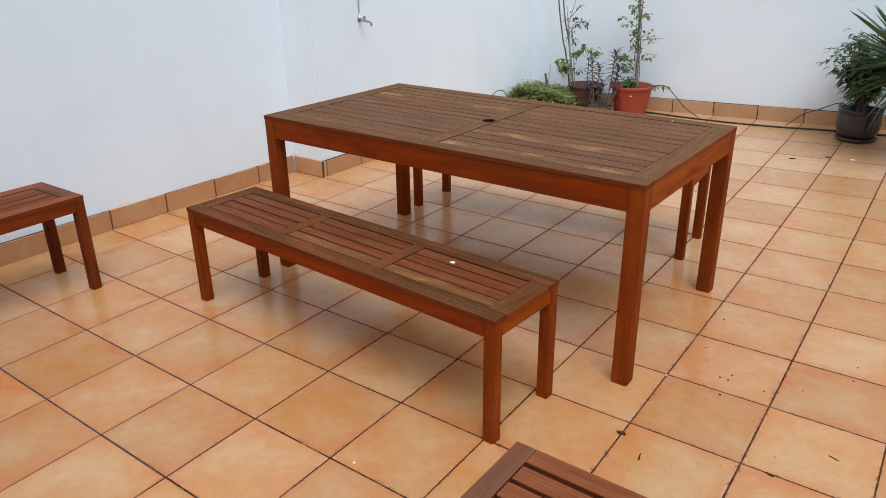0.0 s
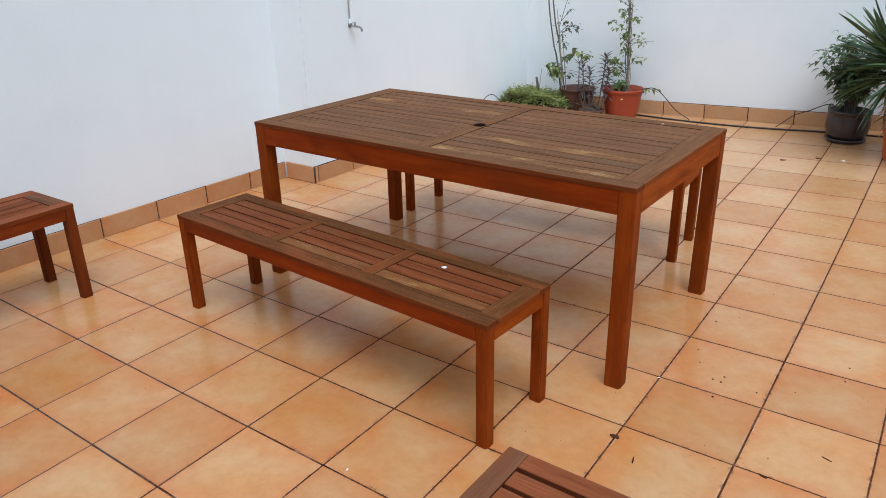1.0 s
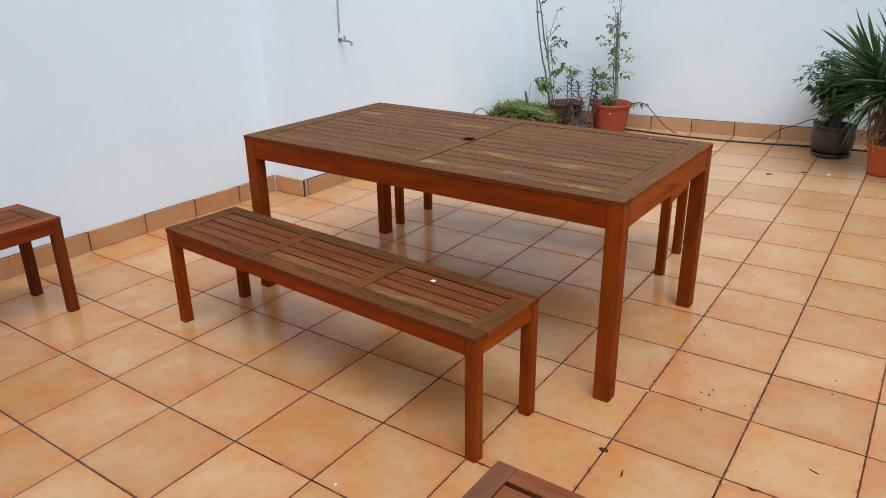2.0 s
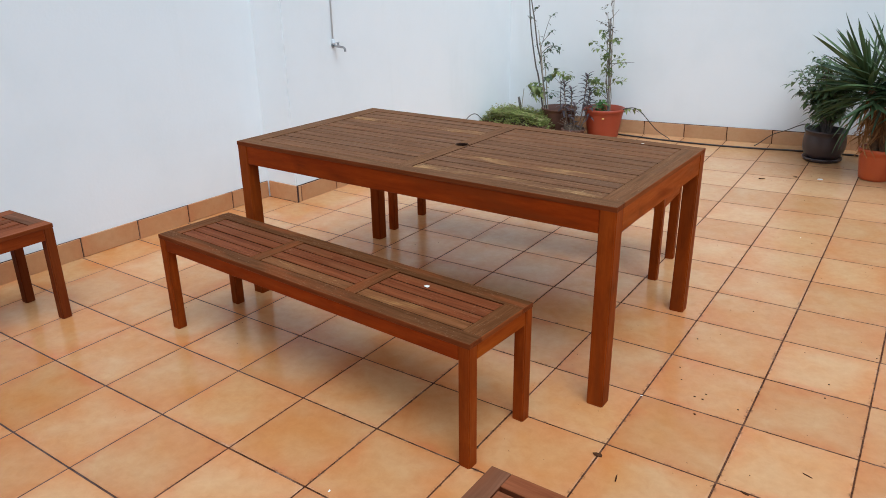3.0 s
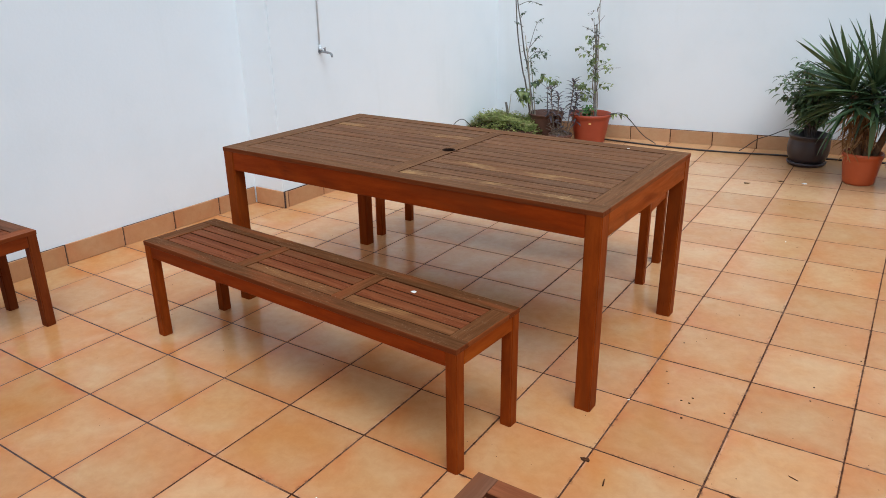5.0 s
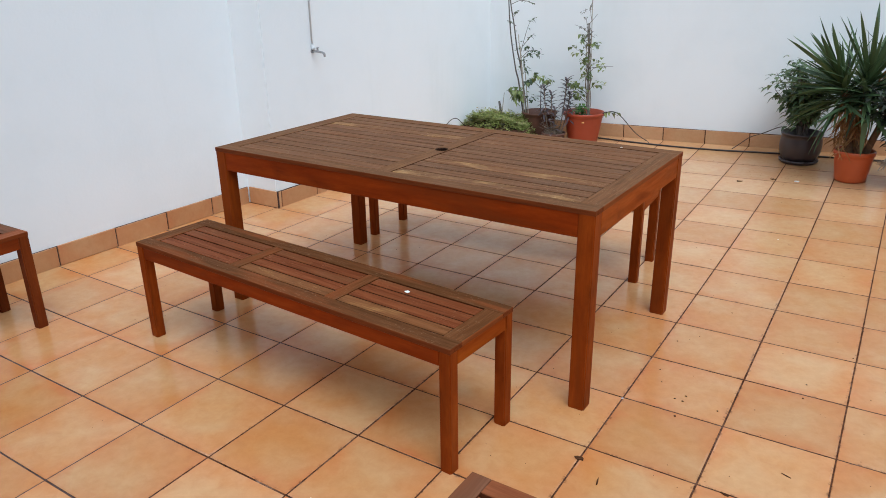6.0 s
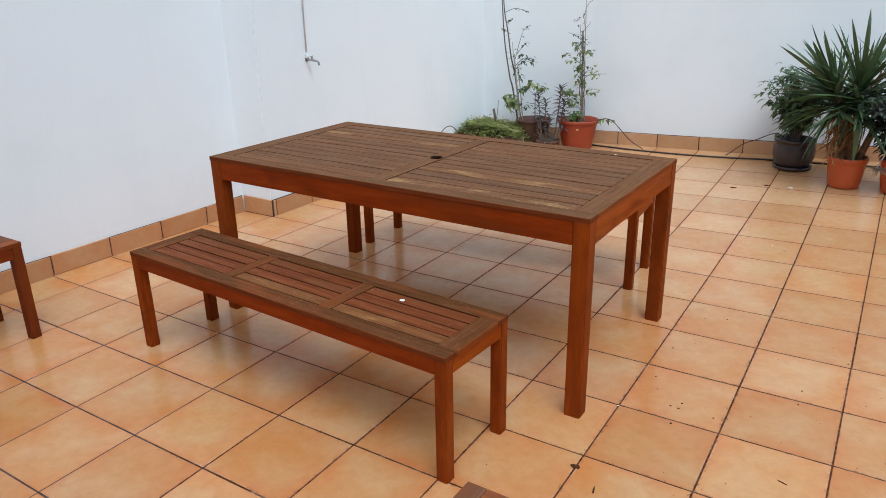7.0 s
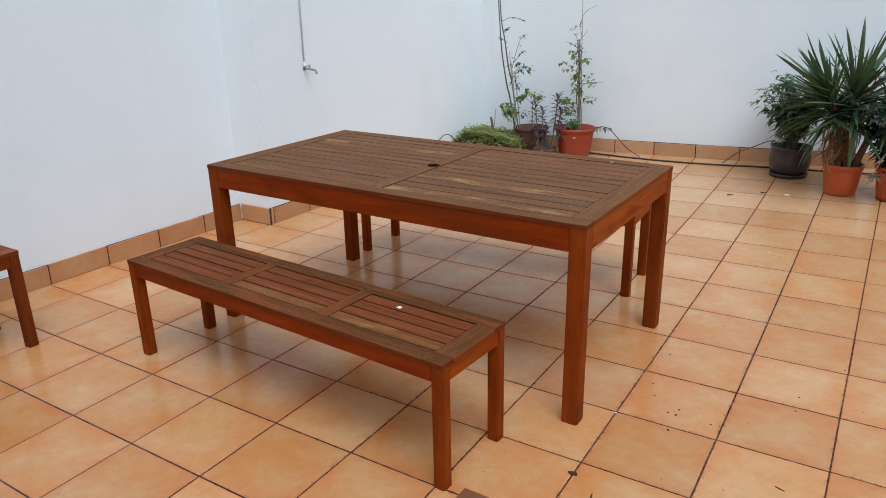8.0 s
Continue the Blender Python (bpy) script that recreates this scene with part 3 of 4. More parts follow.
def slatted(name, L, W, H, leg, rail, end, cross, panels, slats, gap, apron, mats, thick=0.022, ends_full=False, hole=0.0, worn=None, worn_at=()):
    """A slatted table or bench; its length runs along x, its base is at z = 0."""
    mtx, mty, msl, msx, msy, msz = mats
    root = empty(name, pose(0, 0, 0))
    zc = H - thick / 2
    rl = L - 2 * end - 0.001 if ends_full else L
    ew = W if ends_full else W - 2 * rail - 0.0006
    me = mesh_from(box(rl, rail, thick, 0.0014), "rail", mtx)
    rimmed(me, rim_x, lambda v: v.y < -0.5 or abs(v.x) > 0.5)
    for s in (-1, 1):
        put("rail", me, root, pose(0, s * (W - rail) / 2, zc, 0, 0, 90 + 90 * s))
    me = mesh_from(box(end, ew, thick, 0.0014), "end_board", mty)
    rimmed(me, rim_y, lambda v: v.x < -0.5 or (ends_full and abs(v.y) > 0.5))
    for s in (-1, 1):
        put("end_board", me, root, pose(s * (L - end) / 2, 0, zc, 0, 0, 90 + 90 * s))
    inner = W - 2 * rail
    span = (L - 2 * end - (panels - 1) * cross) / panels
    pitch = (inner - gap) / slats
    sl = mesh_from(box(span - 0.005, pitch - gap, thick - 0.001, 0.0016), "slat", msl)
    slw = mesh_from(box(span - 0.005, pitch - gap, thick - 0.001, 0.0016), "slat", worn) if worn else sl
    cb = None
    for p in range(panels):
        xc = -L / 2 + end + span / 2 + p * (span + cross)
        for k in range(slats):
            put("slat", slw if (p, k) in worn_at else sl, root, pose(xc, -inner / 2 + gap / 2 + pitch * (k + 0.5), zc - 0.0012 + random.uniform(-0.0006, 0.0006), 0, random.uniform(-0.05, 0.05), random.uniform(-0.05, 0.05)))
        if p < panels - 1:
            if hole:
                bm = holed_board(cross, inner - 0.002, thick - 0.001, hole)
                board = put("cross_board", mesh_from(bm, "cross_board", mty), root, pose(xc + (span + cross) / 2, 0, zc))
                ring = lathe([(0, -0.055), (hole - 0.002, -0.055), (hole - 0.002, thick / 2 - 0.002), (hole + 0.003, thick / 2 + 0.0008), (hole + 0.004, thick / 2), (hole, thick / 2 - 0.004)], 28)
                part("hole_ring", ring, hole_mat, board, "dark umbrella hole ring")
            else:
                cb = cb or mesh_from(box(cross, inner - 0.002, thick - 0.001, 0.0014), "cross_board", mty)
                put("cross_board", cb, root, pose(xc + (span + cross) / 2, 0, zc))
    o = 0.0006
    lm = mesh_from(box(leg, leg, H - thick + 0.016, 0.004, 3), "leg", msz)
    for sx in (-1, 1):
        for sy in (-1, 1):
            put("leg", lm, root, pose(sx * (L / 2 - o - leg / 2), sy * (W / 2 - o - leg / 2), (H - thick) / 2))
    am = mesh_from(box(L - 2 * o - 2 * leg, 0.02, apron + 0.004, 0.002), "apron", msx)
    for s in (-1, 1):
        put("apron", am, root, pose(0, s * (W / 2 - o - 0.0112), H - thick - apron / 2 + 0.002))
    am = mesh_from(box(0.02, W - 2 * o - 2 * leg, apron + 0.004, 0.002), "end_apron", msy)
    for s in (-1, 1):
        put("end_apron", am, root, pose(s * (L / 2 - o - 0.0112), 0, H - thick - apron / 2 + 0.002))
    # battens under the slats
    bmn = mesh_from(box(0.03, W - 0.06, 0.018, 0.002), "batten", msy)
    for p in range(panels):
        put("batten", bmn, root, pose(-L / 2 + end + span / 2 + p * (span + cross), 0, H - thick - 0.009))
    return root


def holed_board(dx, dy, dz, r, n=24):
    """A board along y with a round hole through its middle."""
    bm = bmesh.new()
    h = dx / 2
    for s in (-1, 1):
        q = bmesh.ops.create_cube(bm, size=1.0)["verts"]
        ln = dy / 2 - h
        bmesh.ops.scale(bm, vec=(dx, ln, dz), verts=q)
        bmesh.ops.translate(bm, vec=(0, s * (h + ln / 2), 0), verts=q)
    rows = []
    for z in (dz / 2, -dz / 2):
        inn, out = [], []
        for k in range(n):
            a = 2 * math.pi * (k + 0.5) / n
            c, s = math.cos(a), math.sin(a)
            e = h / max(abs(c), abs(s))
            inn.append(bm.verts.new((r * c, r * s, z)))
            out.append(bm.verts.new((e * c, e * s, z)))
        rows.append((inn, out))
    (ti, to), (bi, bo) = rows
    for k in range(n):
        q = (k + 1) % n
        bm.faces.new((ti[k], to[k], to[q], ti[q]))
        bm.faces.new((bi[k], bi[q], bo[q], bo[k]))
        bm.faces.new((ti[k], ti[q], bi[q], bi[k]))
        bm.faces.new((to[k], bo[k], bo[q], to[q]))
    return bm


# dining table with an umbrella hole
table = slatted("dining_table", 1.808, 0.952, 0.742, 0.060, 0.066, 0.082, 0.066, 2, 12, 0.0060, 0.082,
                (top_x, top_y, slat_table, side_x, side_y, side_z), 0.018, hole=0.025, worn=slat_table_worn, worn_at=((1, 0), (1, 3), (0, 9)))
table.matrix_basis = pose(0.736, 1.710, 0.002, 0, 0, -0.97)
tagged(table, "weathered reddish-brown slatted hardwood dining table with an umbrella hole", "table")

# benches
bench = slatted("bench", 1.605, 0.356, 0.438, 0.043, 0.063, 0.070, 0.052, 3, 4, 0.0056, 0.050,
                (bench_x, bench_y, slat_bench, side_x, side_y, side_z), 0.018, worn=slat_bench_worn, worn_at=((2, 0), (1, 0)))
bench.matrix_basis = pose(0.626, 0.913, 0.000, 0, 0, -3.9)
tagged(bench, "long slatted reddish-brown hardwood bench with a white scrap on it", "bench", "benches round the table")
far_bench = copy_thing(bench, pose(0.622, 2.530, 0.002, 0, 0, 2.9))
tagged(far_bench, "slatted hardwood bench standing behind the dining table", "bench")
wall_bench = slatted("bench", 1.605, 0.350, 0.448, 0.043, 0.063, 0.070, 0.052, 3, 4, 0.0045, 0.050,
                     (near_x, near_y, slat_bench, dark_x, dark_y, dark_z), 0.018)
wall_bench.matrix_basis = pose(-0.828, -0.196, 0.006, 0, 0, 90.6)
tagged(wall_bench, "dark brown slatted hardwood bench standing near the white wall", "bench", "benches round the table")
near_bench = slatted("bench", 1.605, 0.350, 0.438, 0.043, 0.050, 0.050, 0.052, 3, 4, 0.012, 0.050,
                     (near_x, near_y, near_x, side_x, side_y, side_z), 0.020, ends_full=True)
near_bench.matrix_basis = pose(2.537, 0.070, -0.010, 0, 0, -0.9)
tagged(near_bench, "purplish-brown slatted hardwood bench with wide gaps", "bench", "benches round the table")


# ---- plants and pots ----
def pot(name, x, y, r_top, r_bot, h, mat, label, rim=0.022, lip=0.008, saucer=0.0, belly=0.0):
    """A round pot with a rolled rim, its soil, and a saucer where it has one."""
    root = empty(name, pose(x, y, ground(x, y) - 0.004))
    z0 = 0.0
    if saucer:
        part("saucer", lathe([(0, 0), (saucer - 0.012, 0), (saucer, 0.012), (saucer + 0.004, 0.026), (saucer - 0.004, 0.028), (saucer - 0.014, 0.012), (0, 0.012)], 44), mat, root, smooth=True)
        z0 = 0.013
    prof = [(0, z0), (r_bot * 0.9, z0), (r_bot, z0 + 0.008)]
    for k in range(1, 8):
        s = k / 8
        prof.append((r_bot + (r_top - lip - r_bot) * s + belly * math.sin(math.pi * s ** 0.8), z0 + 0.008 + (h - rim - 0.008) * s))
    prof += [(r_top - lip, z0 + h - rim), (r_top, z0 + h - rim + 0.004), (r_top + 0.001, z0 + h - 0.005), (r_top - 0.003, z0 + h),
             (r_top - 0.010, z0 + h - 0.002), (r_top - 0.014, z0 + h - 0.05), (r_top - 0.03, z0 + h - 0.07), (0, z0 + h - 0.07)]
    part("body", lathe(prof, 48), mat, root, smooth=True)
    bm = lathe([(r_top - 0.017, z0 + h - 0.055), (r_top * 0.6, z0 + h - 0.043), (0, z0 + h - 0.04)], 28)
    for v in bm.verts:
        v.co.z += 0.006 * noise.noise(v.co * 40)
    part("soil", bm, soil_mat, root, "dark potting soil", smooth=True)
    return tagged(root, label, "plant"), z0 + h - 0.045


def blade(length_pts, width):
    """A stiff tapering blade along +x, channelled, from (along, height) pairs."""
    bm = bmesh.new()
    rows = []
    n = len(length_pts)
    for i, (x, z) in enumerate(length_pts):
        s = i / (n - 1)
        w = width * (0.55 + 1.6 * s) * (1 - s) ** 0.75 if s > 0 else width * 0.5
        w = max(w, 0.0008)
        rows.append([bm.verts.new((x, -w, z + w * 0.45)), bm.verts.new((x, 0, z)), bm.verts.new((x, w, z + w * 0.45))])
    for a, c in zip(rows, rows[1:]):
        bm.faces.new((a[0], a[1], c[1], c[0]))
        bm.faces.new((a[1], a[2], c[2], c[1]))
    return bm


def yucca(x, y):
    rng = random.Random(5)
    root, zs = pot("potted_yucca", x, y, 0.128, 0.098, 0.215, orange_pot, "spiky green yucca with dry hanging leaves in an orange plastic pot", rim=0.034, lip=0.006)
    crown = (-0.125, 0.0, 0.605)
    trunk = part("trunk", tube(smooth_line([(-0.03, 0, zs - 0.03), (-0.07, 0.004, 0.42), crown], 5), 0.032, 0.026, 10), yucca_bark, root, smooth=True)
    stem_mid = part("side_stem", tube(smooth_line([(0.02, -0.02, zs - 0.03), (0.015, -0.02, 0.42), (0.0, -0.03, 0.630)], 5), 0.026, 0.022, 9), yucca_bark, root, smooth=True)
    stem_end = part("side_stem", tube(smooth_line([(0.05, 0.01, zs - 0.03), (0.13, 0.02, 0.42), (0.22, 0.03, 0.62)], 5), 0.024, 0.02, 9), yucca_bark, root, smooth=True)
    kinds = []
    for bend in (0.03, 0.10, 0.20, 0.38):
        pts = [(s, -bend * s ** 2.2) for s in (0, 0.12, 0.25, 0.4, 0.55, 0.7, 0.85, 1.0)]
        kinds.append(mesh_from(blade(pts, 0.039), "leaf", yucca_leaf, True))
    for head, (cx, cy, cz), count in ((0, crown, 92), (1, (0.0, -0.03, 0.630), 96), (2, (0.22, 0.03, 0.62), 72)):
        for i in range(count):
            s = (i + 0.5) / count
            el = 80 - 98 * s ** 0.74 + rng.uniform(-16, 16)
            az = i * 137.5 + rng.uniform(-25, 25)
            ln = rng.uniform(0.31, 0.50) * (1.04 - 0.12 * s)
            k = 0 if el > 45 else (1 if el > 10 else rng.choice((1, 1, 2)))
            m = pose(cx, cy, cz + 0.05 - 0.15 * s, 0, (-38, 6, 24)[head]) @ pose(0, 0, 0, 0, -el, az) @ pose(0, 0, 0, rng.uniform(-25, 25)) @ Matrix.Diagonal((ln, ln * rng.uniform(0.85, 1.15), ln, 1))
            put("leaf", kinds[k], (trunk, stem_mid, stem_end)[head], m)
    for i in range(66):  # older, lower leaves that close the plant below
        stem, sx = ((trunk, -0.11), (stem_mid, 0.01), (stem_end, 0.18))[i % 3]
        ln = rng.uniform(0.26, 0.38)
        m = pose(sx, 0.0, rng.uniform(0.50, 0.61), 0, rng.uniform(-34, 14), rng.uniform(0, 360)) @ pose(0, 0, 0, rng.uniform(-30, 30)) @ Matrix.Diagonal((ln, ln * rng.uniform(0.9, 1.2), ln, 1))
        put("leaf", kinds[2], stem, m)
    for i in range(3):
        m = pose(rng.uniform(-0.02, 0.10), rng.uniform(-0.09, -0.05), 0.60, 0, rng.uniform(62, 84), rng.gauss(270, 25)) @ pose(0, 0, 0, rng.uniform(-30, 30)) @ Matrix.Diagonal((rng.uniform(0.24, 0.32),) * 3 + (1,))
        put("leaf", kinds[1], stem_mid, m)
    put("leaf", kinds[1], stem_mid, pose(0.02, -0.10, 0.640, 0, 76, 285) @ pose(0, 0, 0, 8) @ Matrix.Diagonal((0.44, 0.62, 0.44, 1)))
    dks = []
    for q in range(4):
        w, ph = rng.uniform(0.05, 0.12), rng.uniform(0, 6)
        pts = [(t * (1 - 0.35 * t * q / 3), -(0.30 + 0.2 * q) * t ** 1.7 + w * math.sin(7 * t + ph) * t) for t in (0, 0.12, 0.25, 0.4, 0.55, 0.7, 0.85, 1.0)]
        dks.append(mesh_from(blade(pts, rng.uniform(0.020, 0.034)), "dry_leaf", dry_leaf, True))
    for turn, size in ((-70, 0.27), (-52, 0.22)):  # two stiff dead leaves among the green ones
        put("dry_leaf", dks[0], stem_mid, pose(0.06, -0.05, 0.66, 0, turn, 300) @ Matrix.Diagonal((size, size * 0.8, size, 1)))
    for i in range(170):
        az = rng.gauss(225, 75)
        size = rng.uniform(0.10, 0.25)
        m = pose(-0.04 + rng.uniform(-0.09, 0.09), rng.uniform(-0.05, 0.03), rng.uniform(0.30, 0.54), 0, rng.uniform(20, 82), az) @ pose(0, 0, 0, rng.uniform(-70, 70)) @ Matrix.Diagonal((size,) * 3 + (1,))
        put("dry_leaf", dks[i % 4], trunk, m)


def shrub(name, x, y, r_top, r_bot, h, mat, label, leaf_mat, count, size, height, spread, seed, saucer=0.0, belly=0.0, stems=9, bias=(0, 0), low=0.10):
    """A bushy plant: stems fan out of the soil, leaves stand along them."""
    rng = random.Random(seed)
    root, zs = pot(name, x, y, r_top, r_bot, h, mat, label, saucer=saucer, belly=belly)
    lv = Leaves()
    for k in range(stems):
        a = 2 * math.pi * k / stems + rng.uniform(-0.4, 0.4)
        reach = spread * rng.uniform(0.35, 1.0)
        top = height * rng.uniform(0.55, 1.0)
        p = [(0.02 * math.cos(a), 0.02 * math.sin(a), zs - 0.02),
             (reach * 0.35 * math.cos(a) + bias[0] * 0.3, reach * 0.35 * math.sin(a) + bias[1] * 0.3, zs + top * 0.5),
             (reach * math.cos(a) + bias[0], reach * math.sin(a) + bias[1], zs + top)]
        line = smooth_line(p, 8)
        part("stem", tube(line, 0.0065, 0.002, 6), bark_mat, root, smooth=True)
        for j in range(count // stems):
            s = rng.uniform(low, 0.97) ** 0.9
            q = line[min(len(line) - 1, int(s * len(line)))]
            w = scatter_way(rng, 0.1)
            q = q + w * rng.uniform(0.0, 0.085) + Vector((0, 0, rng.uniform(-0.03, 0.03)))
            lv.add(q, w, size * rng.uniform(0.7, 1.25), size * rng.uniform(0.5, 0.72), rng.uniform(0.3, 0.9))
    lv.part("foliage", leaf_mat, root)
    return root


shrub("potted_ficus", 1.790, 5.030, 0.145, 0.108, 0.216, dark_pot, "bushy small-leaved green ficus in a dark glazed pot with saucer", ficus_leaf, 1450, 0.052, 0.57, 0.245, 12, saucer=0.134, belly=0.024, stems=26, bias=(-0.01, 0.0), low=0.30)
yucca(2.165, 4.680)
third = shrub("potted_shrub", 2.490, 4.640, 0.140, 0.104, 0.225, orange_pot, "dark dull-leaved shrub with dry flower stalks in an orange plastic pot", dark_leaf, 1700, 0.05, 0.47, 0.27, 17, stems=22, bias=(-0.13, -0.05))
rng = random.Random(3)
part("dry_stalk", tube(smooth_line([(-0.03, -0.10, 0.50), (-0.08, -0.16, 0.36), (-0.14, -0.18, 0.20), (-0.165, -0.18, 0.13)], 5), 0.0048, 0.0036, 6), cane_mat, third)
bm = bmesh.new()
for k in range(44):
    a, e = rng.uniform(0, 6.28), rng.uniform(-0.9, 0.5)
    o = Vector((-0.125, -0.18, 0.185))
    tube([o, o + rng.uniform(0.035, 0.070) * Vector((math.cos(a) * math.cos(e), math.sin(a) * math.cos(e), math.sin(e)))], 0.0030, 0.0013, 4, bm)
part("dry_flower", bm, dry_stem_mat, third, "dry straw-coloured flower head")


def sprig(lv, rng, x, y, z, count, size, spread):
    """A loose bunch of leaves hanging about one point."""
    for k in range(count):
        w = scatter_way(rng, -0.2)
        q = Vector((x + rng.gauss(0, spread), y + rng.gauss(0, spread * 0.7), z + rng.gauss(0, spread * 0.8)))
        lv.add(q, w, size * rng.uniform(0.50, 1.05), size * rng.uniform(0.45, 0.78), rng.uniform(0.2, 0.9))


def twig(root, points, r0=0.0028, r1=0.0013):
    line = smooth_line(points, 5)
    part("twig", tube(line, r0, r1, 5), bark_mat, root)
    return line


def staked_climber(x, y):
    """A thin climber winding up a weathered stake, with leaves in loose bunches."""
    rng = random.Random(21)
    root, zs = pot("potted_climber", x, y, 0.178, 0.128, 0.262, brick_pot, "sparse green climber tied to a stake in a brick-red pot", rim=0.03, lip=0.012)
    part("stake", tube([(0.035, 0.01, zs - 0.05), (0.0, 0.01, 1.0)], 0.0095, 0.0085, 8), stake_mat, root, "weathered grey wooden stake")
    part("cane", tube([(0.050, 0.0, zs - 0.05), (0.006, 0.0, 1.80)], 0.0035, 0.003, 6), cane_mat, root)
    for k in range(4):
        top = (1.16, 1.06, 0.92, 0.78)[k]
        pts = []
        for q in range(15):
            z = zs - 0.02 + (top - zs) * q / 14
            a, r = k * 1.7 + z * (7 + k), 0.017 + 0.010 * rng.random()
            pts.append((0.035 - 0.045 * (z - zs) + r * math.cos(a), 0.01 + r * math.sin(a), z))
        part("stem", tube(smooth_line(pts, 3), 0.0036, 0.0020, 6), dry_stem_mat, root, smooth=True)
    green, dull, fresh = Leaves(), Leaves(), Leaves()
    for cx, cz, count, size in ((-0.032, 0.875, 11, 0.046), (-0.087, 0.784, 7, 0.056), (0.067, 0.823, 8, 0.064), (-0.005, 0.695, 15, 0.046), (0.107, 0.687, 7, 0.050),
                                (0.139, 0.652, 8, 0.044), (0.146, 0.502, 9, 0.054), (-0.078, 0.486, 22, 0.056), (-0.052, 0.406, 20, 0.058), (0.018, 0.588, 15, 0.048)):
        twig(root, [(0.02, 0.0, cz - 0.07), (cx * 0.5, -0.02, cz - 0.02), (cx, -0.03, cz)])
        sprig(green, rng, cx, -0.03, cz, count * 3 // 2, size * 0.88, 0.024)
    for cx, cz in ((-0.045, 1.065), (0.0, 1.115), (-0.03, 0.98), (0.015, 0.93)):
        sprig(dull, rng, cx, -0.01, cz, 8, 0.028, 0.018)
    for k in range(60):
        z = rng.uniform(0.42, 0.98)
        sprig(green if z < 0.8 else dull, rng, 0.03 - 0.045 * (z - zs), 0.0, z, 1, 0.036, 0.024)
    sprig(fresh, rng, -0.017, -0.03, 0.285, 58, 0.046, 0.030)
    twig(root, [(-0.01, 0.0, 0.93), (-0.05, -0.01, 0.96), (-0.116, -0.02, 0.986)])
    twig(root, [(0.0, 0.0, 0.99), (0.04, -0.01, 1.03), (0.08, -0.02, 1.075)])
    twig(root, [(0.0, 0.0, 1.10), (0.05, -0.01, 1.22), (0.16, -0.02, 1.28)])
    twig(root, [(0.02, 0.0, 0.63), (0.12, -0.02, 0.65), (0.247, -0.03, 0.662)])
    part("sticker", box(0.020, 0.002, 0.010, 0.0), label_mat, root, "small yellow sticker", pose(0.058, -0.1565, 0.195, 8, 0, 18))
    part("stem", tube(smooth_line([(0.15, 0.0, 0.245), (0.20, 0.0, 0.275), (0.27, 0.0, 0.265), (0.31, 0.0, 0.25)], 5), 0.003, 0.002, 5), bark_mat, root)
    trail = Leaves()
    for k in range(9):
        trail.add(Vector((0.19 + 0.013 * k, rng.uniform(-0.015, 0.015), 0.268)), scatter_way(rng, -0.2), 0.05, 0.028, 0.7)
    green.part("foliage", climber_leaf, root)
    dull.part("withered_leaves", withered_leaf, root, "small grey-brown withered leaves")
    fresh.part("fresh_leaves", fresh_leaf, root, "fresh green leaves at the soil")
    trail.part("trailing_leaves", climber_leaf, root)


